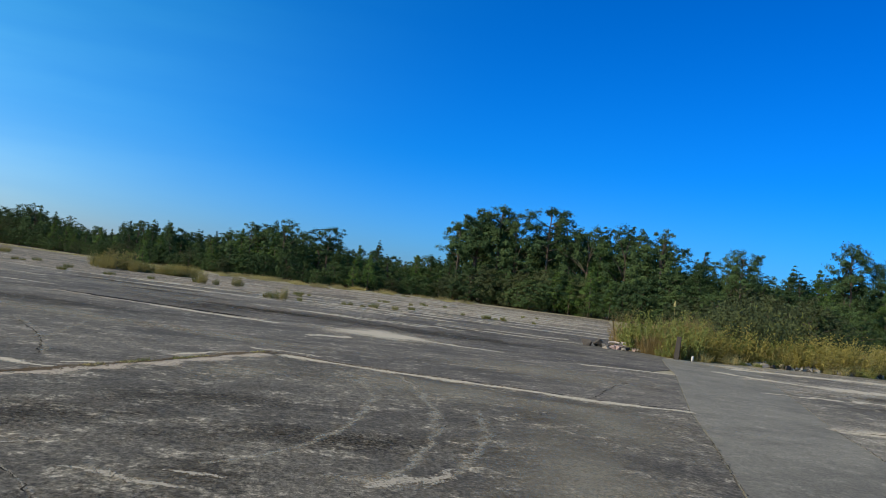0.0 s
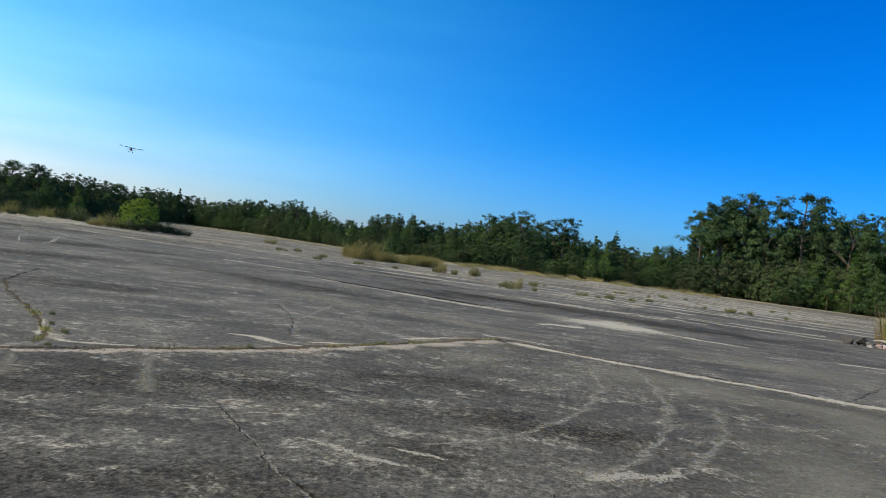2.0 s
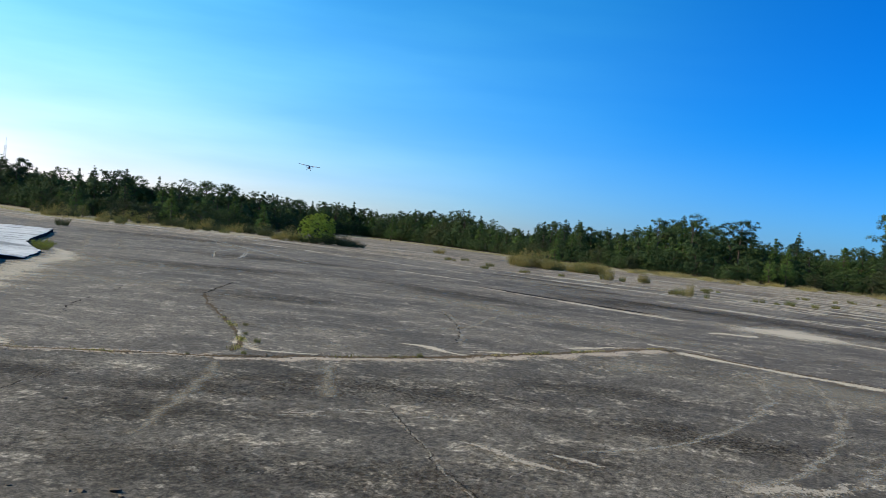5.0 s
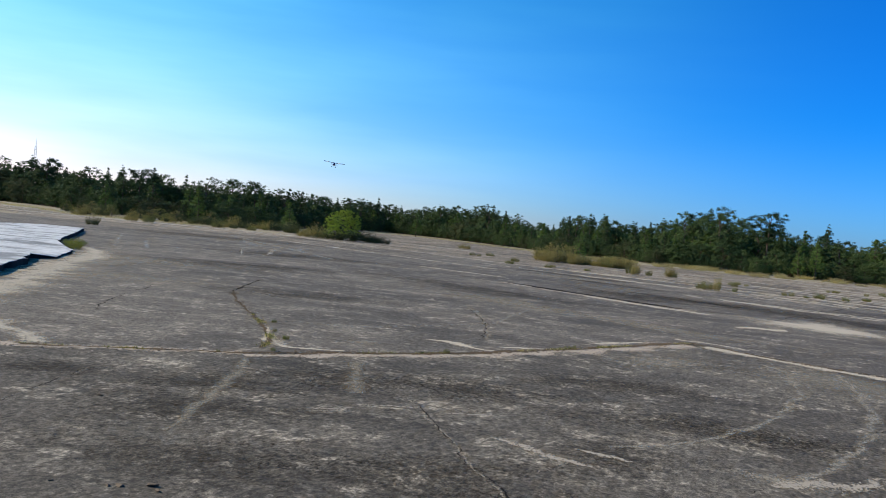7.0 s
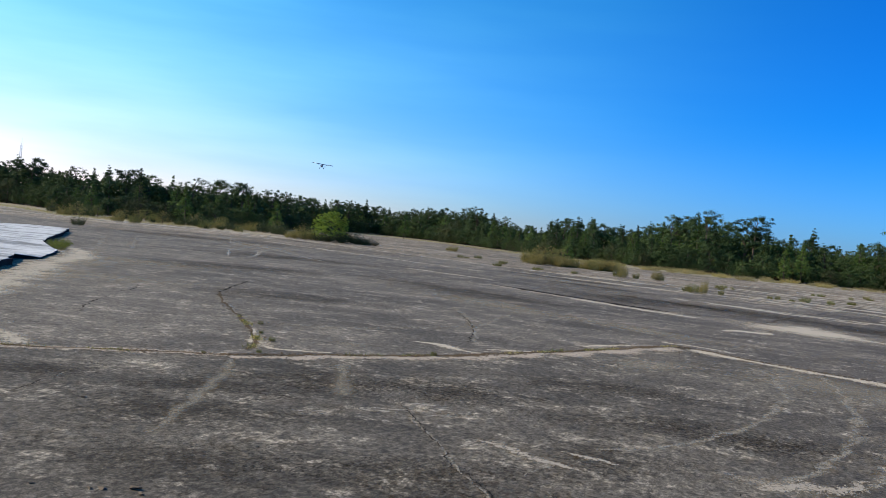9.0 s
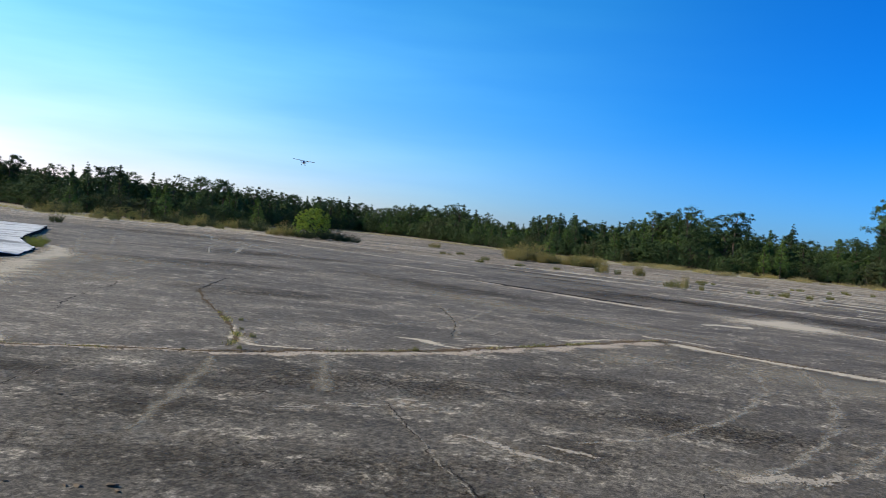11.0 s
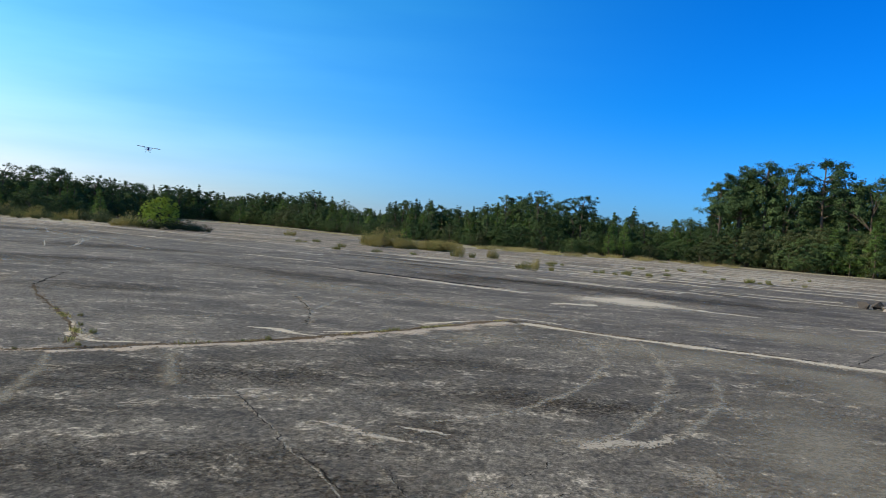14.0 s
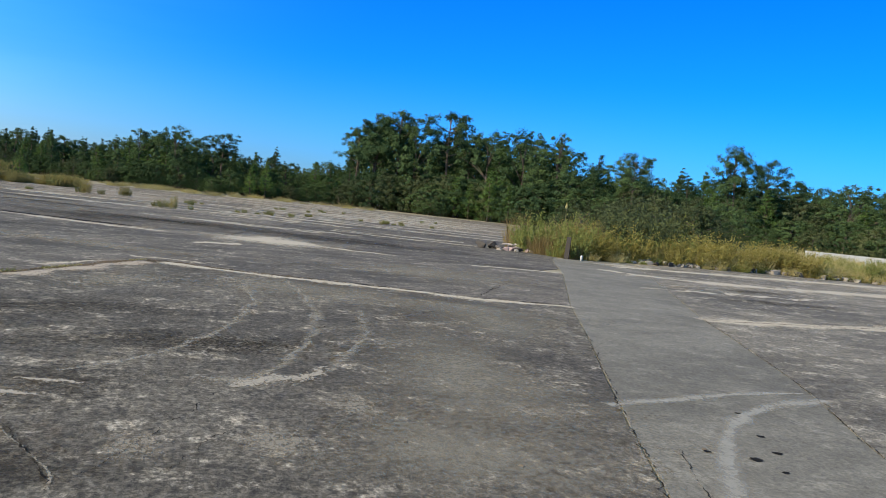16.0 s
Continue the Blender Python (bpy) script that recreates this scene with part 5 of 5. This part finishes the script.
# weeds in the meadow
for x, y, h, w in ((8.0, 33.0, 1.2, 1.0), (9.2, 33.6, 1.5, 1.0), (10.2, 34.2, 1.7, 1.0), (11.4, 34.4, 1.5, 1.1), (12.6, 34.8, 1.4, 1.1), (14.0, 35.5, 1.3, 1.1), (10.8, 36.5, 2.2, 0.9), (12.2, 37.2, 2.6, 0.9), (9.6, 36.0, 2.0, 1.0), (15.8, 36.2, 1.2, 1.1), (18.0, 36.9, 1.1, 1.1), (20.6, 37.2, 1.2, 1.1), (7.2, 31.2, 0.8, 1.0), (6.6, 31.0, 0.6, 1.1), (22.4, 36.6, 1.2, 1.2), (24.5, 37.0, 1.3, 1.1), (13.6, 38.5, 2.3, 1.0), (8.6, 37.5, 1.9, 1.1)):
    plant_brush("weed", x, y, h, w)
for x, y, h in ((9.4, 35.2, 1.9), (10.6, 35.8, 2.3), (11.8, 36.2, 2.5), (13.2, 36.9, 2.2), (8.4, 34.6, 1.7), (10.2, 34.9, 2.6), (10.9, 35.2, 2.8), (9.7, 34.6, 2.2), (12.6, 37.6, 2.8), (16.5, 39.0, 2.0)):
    plant_brush("dark", x, y, h, 0.8)
for k in range(44):
    x = 7.8 + 11.0 * rng.random() ** 1.4
    plant_brush("golden", x, float(edge_y(x)) + 0.5 + 2.6 * rng.random(), float(rng.uniform(0.9, 1.7)), float(rng.uniform(0.9, 1.2)))
for k in range(34):
    x = 7.4 + 17.5 * k / 33 + rng.normal(0, 0.2)
    plant_brush(("straw" if k % 2 else "dry") if x > 12 else "weed" if k % 3 else "olive", x, float(edge_y(x)) + 0.35 + rng.uniform(0, 0.8), float(rng.uniform(0.45, 1.0)), float(rng.uniform(0.8, 1.2)))
for k in range(46):
    x = 7.0 + 19.0 * rng.random()
    plant_brush(("straw", "weed", "olive", "straw")[k % 4], x, float(edge_y(x)) + rng.uniform(-0.45, 0.35), float(rng.uniform(0.2, 0.6)), float(rng.uniform(0.9, 1.5)))
for k in range(26):
    x = 5.5 + 3.2 * rng.random()
    plant_brush("rust" if k % 3 else "weed", x, float(edge_y(x)) + 0.5 + 3.0 * rng.random(), float(rng.uniform(0.9, 1.9)), float(rng.uniform(0.5, 0.8)))
for k in range(120):
    x = 8.0 + 33.0 * rng.random()
    y = float(edge_y(x)) + 0.6 + 16.0 * rng.random() ** 1.6
    plant_brush(("straw", "straw", "dry", "straw", "weed", "rust")[k % 6], x, y, float(rng.uniform(0.7, 1.35)), float(rng.uniform(0.7, 1.1)))
for k in range(24):
    plant_brush("straw" if k % 3 else "weed", 30.0 + 17.0 * rng.random(), 54.0 + 4.5 * rng.random(), float(rng.uniform(0.7, 1.05)), 1.3)
for x, y, h in ((13.0, 39.0, 3.1), (11.2, 38.2, 2.7), (15.5, 41.0, 3.3), (9.5, 40.0, 2.6), (18.5, 45.0, 3.4), (12.4, 40.8, 3.4), (16.8, 43.4, 3.2)):
    plant_tree("bush", x, y, h, 1.1)


FAR_TUFTS = [(-7.3, 44.0), (-6.2, 45.5), (-6.0, 58.4), (-11.8, 52.7), (0.3, 50.5), (1.2, 50.2), (-0.8, 50.6), (-6.2, 48.5), (-5.4, 63.7), (-24.4, 45.1), (-20.0, 48.0), (-33, 56), (3, 62)]
for x, y in FAR_TUFTS:
    for _ in range(3):
        plant_brush("olive", x + rng.normal(0, 1.1), y + rng.normal(0, 0.8), float(rng.uniform(0.14, 0.36)), float(rng.uniform(0.7, 1.6)))


def joint_weeds(r, n):
    line = resampled(JOINT_WEST[2:], 0.05, False)
    extra = resampled(WEED_CRACK[2:], 0.05, False)
    k = r.integers(0, len(line), n)
    good = np.array([noise.noise((1.7 * line[j][0], 1.7 * line[j][1], 0.0)) for j in k]) > 0.12
    j = r.integers(0, len(extra), n // 3)
    j = j[np.array([noise.noise((1.5 * extra[i][0], 1.5 * extra[i][1], 5.0)) for i in j]) > 0.05]
    p = np.concatenate([line[k][good], extra[j]])
    return p[:, 0] + r.normal(0, 0.035, len(p)), p[:, 1] + r.normal(0, 0.035, len(p))


meadow("joint_weeds", 1000, joint_weeds, 0.06, 0.005, OLIVE, "small weeds sprouting along the open joint", "weeds", 12)
meadow("joint_straw", 2200, joint_weeds, 0.04, 0.004, STRAW, "dead straw lying in the open joint", "straw", 13)


def joint_debris(name, line, n, spread, size, material, label, seed):
    """Crumbs of concrete and earth caught in a joint, thicker in some stretches than in others."""
    r = np.random.default_rng(seed)
    p = resampled(line, 0.03, False)
    verts, faces = [], []
    while len(verts) < 6 * n:
        x, y = p[r.integers(0, len(p))]
        if noise.noise((0.9 * x, 0.9 * y, seed)) + 0.3 * noise.noise((4 * x, 4 * y, seed)) < r.uniform(-0.15, 0.45):
            continue
        x, y = x + r.normal(0, spread), y + r.normal(0, spread)
        s = size * r.uniform(0.3, 1.0) ** 1.5
        a = r.uniform(0, np.pi)
        u, w = np.array((math.cos(a), math.sin(a), 0)), np.array((-math.sin(a), math.cos(a), 0))
        c = np.array((x, y, 0.006))
        k = len(verts)
        verts += [c + u * s * r.uniform(0.7, 1.6), c + w * s * r.uniform(0.6, 1.0), c - u * s * r.uniform(0.7, 1.6), c - w * s * r.uniform(0.6, 1.0), c + np.array((r.normal(0, 0.3) * s, r.normal(0, 0.3) * s, 0.6 * s)), c - np.array((0, 0, 0.01))]
        faces += [(k + i, k + (i + 1) % 4, k + 4) for i in range(4)] + [(k + (i + 1) % 4, k + i, k + 5) for i in range(4)]
    tagged(new(name, mesh_of(name, verts, faces, material)), label, "debris", kind="stuff")


joint_debris("joint_crumbs", JOINT_WEST[2:] + JOINT_NORTH[1:3], 720, 0.07, 0.022, CLOD, "brown crumbs of earth caught in the open joint", 31)
joint_debris("joint_chips", JOINT_WEST[2:] + JOINT_NORTH[1:], 260, 0.12, 0.018, RUBBLE, "pale chips broken from the joint's edges", 32)
joint_debris("crack_crumbs", WEED_CRACK, 110, 0.05, 0.020, CLOD, "brown crumbs of earth caught in the weedy crack", 33)
for x, y, h in ((-24.6, 15.9, 0.30), (-25.4, 16.5, 0.36), (-26.3, 17.1, 0.30), (-23.9, 15.5, 0.2)):
    plant_brush("weed", x, y, h, 1.5)


for x, y, h in ((-7.6, 8.1, 0.14), (-8.9, 9.2, 0.12), (-5.83, 9.38, 0.13), (-7.0, 7.25, 0.10), (-8.2, 8.5, 0.10), (-7.25, 6.6, 0.07)):
    plant_brush("olive", x, y, 0.6 * h, 0.9)

# one tall dry stalk with a seed head
stalk_x, stalk_y = stand(-12.3, 36.5)
seed_stalk = tagged(new("seed_stalk"), "tall dry weed stalk with a pale seed head", "weeds")
part("stem", mesh_of("stem", *tube([(0, 0, 0), (0.02, 0, 1.0), (0.0, 0.02, 2.0)], [0.012, 0.010, 0.006], 5), DRY), DRY, seed_stalk)
part("seed_head", mesh_of("seed_head", *tube([(0, 0.02, 1.95), (0.0, 0.02, 2.02), (0.0, 0.02, 2.2)], [0.05, 0.06, 0.01], 7), STRAW), STRAW, seed_stalk)
seed_stalk.location = (stalk_x, stalk_y, -0.02)


# ---- things ----
def rock(name, size, material, seed, label, category, group, place):
    bm = bmesh.new()
    r = np.random.default_rng(seed)
    for p in r.uniform(-1, 1, (13, 3)):
        bm.verts.new(p / max(0.75, float(np.abs(p).max())) * size)
    hull_of = bmesh.ops.convex_hull(bm, input=bm.verts)
    loose = list({v for v in hull_of["geom_interior"] if isinstance(v, bmesh.types.BMVert)})
    bmesh.ops.delete(bm, geom=loose, context="VERTS")
    ob = part(name, bm, material)
    ob.matrix_basis = place
    return tagged(ob, label, category, group)


for k, (x, y, s, mat, word) in enumerate(((3.85, 32.6, 0.20, DARKSTONE, "dark"), (4.35, 32.8, 0.22, DARKSTONE, "dark"), (4.7, 32.4, 0.12, DARKSTONE, "dark"), (5.05, 33.0, 0.20, REDBRICK, "pinkish"), (5.45, 33.0, 0.22, RUBBLE, "pale"), (5.2, 32.5, 0.15, RUBBLE, "pale"), (5.8, 32.7, 0.20, REDBRICK, "pinkish"), (6.15, 32.5, 0.26, RUBBLE, "pale"), (6.35, 32.1, 0.15, DARKSTONE, "dark"), (5.6, 32.3, 0.13, REDBRICK, "pinkish"), (4.95, 32.2, 0.10, DARKSTONE, "dark"))):
    rock("rubble_lump", (s * 1.05, s * 0.85, s * 0.75), mat, k, word + " lump of rubble in the pile at the grass edge", "rubble", "rubble pile", pose(x, y, s * 0.55, 0, 0, 37 * k))
for k in range(18):
    s = float(rng.uniform(0.06, 0.15))
    rock("rubble_lump", (s * 1.1, s * 0.8, s * 0.7), (REDBRICK, RUBBLE, DARKSTONE)[k % 3], 20 + k, ("pinkish", "pale", "dark")[k % 3] + " lump of rubble in the pile at the grass edge", "rubble", "rubble pile", pose(float(rng.uniform(4.3, 6.4)), float(rng.uniform(31.9, 32.9)), s * 0.45, 0, 0, 71 * k))
for k in range(9):
    size = float(rng.uniform(0.3, 0.7))
    v, f = tube([(-0.5 * size, 0, 0), (-0.1 * size, 0.06 * size, 0.03), (0.2 * size, -0.03, 0.02), (0.5 * size, 0.02, 0)], [0.035, 0.045, 0.04, 0.02], 7)
    log = tagged(new("broken_branch", mesh_of("broken_branch", v, f, BLEACHED if k % 3 else GREYWOOD)), "bleached broken branch on the rubble pile", "branch", "broken branches")
    log.matrix_basis = pose(4.9 + 1.4 * rng.random(), 32.2 + 0.6 * rng.random(), 0.08 + 0.14 * rng.random(), 0, float(rng.uniform(-18, 18)), float(rng.uniform(0, 180)))

bm = bmesh.new()
box(bm, -0.085, -0.07, 0, 0.085, 0.07, 0.85, None, 0.015)
for v in bm.verts:
    v.co.x += 0.03 * noise.noise(v.co * 3) + 0.02 * (v.co.z - 0.5)
    if v.co.z > 0.9:
        v.co.z += 0.12 * v.co.x - 0.02
post = tagged(part("post", bm, DARKWOOD), "dark weathered stub of a thick wooden post", "post")
post.matrix_basis = pose(6.85, 30.45, -0.03, 0, 0.5, -14)
v, f = tube([(0, 0, 0), (0, 0, 0.16), (0, 0, 0.21)], [0.045, 0.045, 0.035], 10)
pipe = tagged(new("pipe_stub", mesh_of("pipe_stub", v, f, WHITEPAINT, True)), "short white pipe stub beside the wooden post", "pipe")
pipe.location = (7.35, 30.2, -0.02)

for k in range(90):
    x = 9.5 + 14.0 * rng.random()
    s = float(rng.uniform(0.06, 0.17))
    rock("edge_rubble", (s * 1.6, s, s), RUBBLE if k % 3 else DARKSTONE, 40 + k, "broken concrete lump under the grass edge", "rubble", "rubble along the grass edge", pose(x, float(edge_y(x)) + float(rng.uniform(-0.25, 0.35)), s * 0.35, 0, 0, 53 * k))
for k, (x, y, s) in enumerate(((-3.97, 2.93, 0.022), (-3.84, 3.06, 0.030), (-4.02, 2.88, 0.018), (-3.75, 3.03, 0.02), (-4.3, 2.7, 0.015), (-2.9, 4.2, 0.014), (-6.0, 4.2, 0.02), (0.3, 5.3, 0.013), (1.0, 5.0, 0.015), (-1.0, 6.4, 0.012), (-5.4, 4.5, 0.018), (2.43, 5.72, 0.02))):
    rock("pebble", (s * 1.2, s * 0.9, s * 0.4), CLOD, 90 + k, "small loose stone on the concrete", "stone", "loose stones", pose(x, y, s * 0.28, 0, 0, 61 * k))

# low white wall beyond the meadow
bm = bmesh.new()
for k in range(9):
    box(bm, k * 5.0, -0.15, -0.1, k * 5.0 + 4.985, 0.15, 0.92, None, 0.0)
wall = tagged(part("low_wall", bm, WHITEPAINT), "long low white concrete wall beyond the meadow", "wall")
wall.matrix_basis = pose(31.6, 60.0, 0, 0, 0, -3)

# lattice mast over the western trees
mast = tagged(new("radio_mast"), "thin grey lattice radio mast rising over the trees", "mast")
pieces = []
for a in (0, 120, 240):
    c, s = math.cos(radians(a)), math.sin(radians(a))
    pieces.append(tube([(0.5 * c, 0.5 * s, 0), (0.3 * c, 0.3 * s, 15.0)], [0.06, 0.05], 5))
    part("mast_leg", mesh_of("mast_leg", *pieces[-1], STEEL), STEEL, mast)
braces = []
for k in range(22):
    z, w = 0.68 * k, 0.5 - 0.2 * k / 22
    for a in (0, 120, 240):
        p, q = radians(a), radians(a + 120)
        braces.append(tube([(w * math.cos(p), w * math.sin(p), z), (w * math.cos(q), w * math.sin(q), z + 0.68)], [0.025, 0.025], 4))
part("bracing", mesh_of("bracing", *merged(braces), STEEL), STEEL, mast)
part("antenna", mesh_of("antenna", *merged([tube([(0, 0, 14.8), (0, 0, 17.2)], [0.05, 0.03], 5), tube([(-0.8, 0, 15.6), (0.8, 0, 15.6)], [0.03, 0.03], 4)]), STEEL), STEEL, mast)
mast.location = (*stand(59.55, 260), 0)


# ---- model aeroplane ----
def loft(sections):
    """A skin over closed sections of equal count, capped at both ends."""
    n = len(sections[0])
    verts = [p for s in sections for p in s]
    faces = [(k * n + j, k * n + (j + 1) % n, (k + 1) * n + (j + 1) % n, (k + 1) * n + j) for k in range(len(sections) - 1) for j in range(n)]
    faces += [tuple(range(n))[::-1], tuple((len(sections) - 1) * n + j for j in range(n))]
    return verts, faces


def foil(y, chord, x, z, thick=0.12):
    """A wing section: nose forward along +x."""
    top = [(0.0, 0.0), (0.05, 0.55), (0.25, 1.0), (0.6, 0.7), (1.0, 0.05)]
    ring = [(x - c * chord, y, z + t * thick * chord * 0.75) for c, t in top] + [(x - c * chord, y, z - t * thick * chord * 0.3) for c, t in top[::-1][:-1]]
    return ring


def hull(x, w, h, z):
    return [(x, w * math.copysign(abs(math.cos(a)) ** 0.6, math.cos(a)), z + h * math.copysign(abs(math.sin(a)) ** 0.6, math.sin(a))) for a in np.linspace(0, 2 * np.pi, 14, endpoint=False)]


plane = tagged(new("model_aeroplane"), "blue and white high-wing model aeroplane gliding in to land", "model aeroplane")
part("fuselage", mesh_of("fuselage", *loft([hull(0.34, 0.05, 0.06, 0.0), hull(0.30, 0.075, 0.085, 0.0), hull(0.12, 0.085, 0.10, 0.0), hull(-0.2, 0.08, 0.10, 0.0), hull(-0.45, 0.05, 0.065, 0.01), hull(-0.95, 0.018, 0.03, 0.03)]), PLANE_WHITE, True), PLANE_WHITE, plane, "white fuselage")
part("cowl", mesh_of("cowl", *loft([hull(0.43, 0.045, 0.045, 0.0), hull(0.40, 0.07, 0.075, 0.0), hull(0.305, 0.08, 0.09, 0.0)]), PLANE_BLUE, True), PLANE_BLUE, plane, "blue nose cowl")
for side in (-1, 1):
    part("stripe", mesh_of("stripe", *loft([[(0.30, side * 0.078, -0.02), (0.30, side * 0.083, -0.02), (0.30, side * 0.083, 0.05), (0.30, side * 0.078, 0.05)], [(-0.2, side * 0.078, -0.03), (-0.2, side * 0.086, -0.03), (-0.2, side * 0.086, 0.04), (-0.2, side * 0.078, 0.04)], [(-0.6, side * 0.035, 0.0), (-0.6, side * 0.046, 0.0), (-0.6, side * 0.046, 0.03), (-0.6, side * 0.035, 0.03)]]), PLANE_BLUE), PLANE_BLUE, plane, "blue side stripe")
part("cabin_glazing", mesh_of("cabin_glazing", *loft([hull(0.17, 0.06, 0.03, 0.095), hull(0.08, 0.08, 0.06, 0.105), hull(-0.12, 0.08, 0.06, 0.105), hull(-0.2, 0.06, 0.03, 0.09)]), GLAZE, True), GLAZE, plane, "dark cabin windows")
wing = part("wing", mesh_of("wing", *loft([foil(-1.0, 0.26, 0.10, 0.20), foil(-0.95, 0.30, 0.12, 0.195), foil(0.0, 0.31, 0.13, 0.165), foil(0.95, 0.30, 0.12, 0.195), foil(1.0, 0.26, 0.10, 0.20)]), PLANE_BLUE, True), PLANE_BLUE, plane, "blue wing with white panels")
for side in (-1, 1):
    part("wing_panel", mesh_of("wing_panel", *loft([foil(side * 0.35, 0.315, 0.1325, 0.179, 0.127), foil(side * 0.75, 0.307, 0.1265, 0.189, 0.127)]), PLANE_WHITE, True), PLANE_WHITE, wing)
part("tailplane", mesh_of("tailplane", *loft([foil(-0.34, 0.16, -0.78, 0.05, 0.06), foil(0.0, 0.22, -0.74, 0.05, 0.06), foil(0.34, 0.16, -0.78, 0.05, 0.06)]), PLANE_WHITE), PLANE_WHITE, plane)
part("fin", mesh_of("fin", *loft([[(-0.70, -0.008, 0.05), (-0.70, 0.008, 0.05), (-0.98, 0.008, 0.05), (-0.98, -0.008, 0.05)], [(-0.84, -0.006, 0.30), (-0.84, 0.006, 0.30), (-0.98, 0.006, 0.30), (-0.98, -0.006, 0.30)]]), PLANE_WHITE), PLANE_WHITE, plane)
part("propeller", mesh_of("propeller", *merged([tube([(0.45, -0.19, 0), (0.455, 0, 0), (0.45, 0.19, 0)], [0.008, 0.016, 0.008], 6), tube([(0.42, 0, 0), (0.47, 0, 0), (0.49, 0, 0)], [0.03, 0.025, 0.004], 8)]), RUBBER), RUBBER, plane)
for side in (-1, 1):
    leg = part("landing_leg", mesh_of("landing_leg", *tube([(0.14, side * 0.05, -0.08), (0.16, side * 0.16, -0.22)], [0.009, 0.007], 6), STEEL), STEEL, plane)
    part("wheel", mesh_of("wheel", *tube([(0.16, side * 0.155, -0.235), (0.16, side * 0.165, -0.235), (0.16, side * 0.195, -0.235), (0.16, side * 0.205, -0.235)], [0.045, 0.06, 0.06, 0.045], 14), RUBBER, True), RUBBER, leg, "black wheel")
    part("wing_strut", mesh_of("wing_strut", *tube([(0.05, side * 0.08, -0.03), (0.03, side * 0.5, 0.175)], [0.007, 0.007], 5), STEEL), STEEL, plane)
part("tail_wheel", mesh_of("tail_wheel", *tube([(-0.93, -0.012, -0.05), (-0.93, 0.012, -0.05)], [0.022, 0.022], 10), RUBBER), RUBBER, plane)
px, py = stand(40.87, 78.0)
plane.matrix_basis = pose(px, py, 1.65 + 78.0 * math.tan(radians(3.86)), -5, -3, -50)
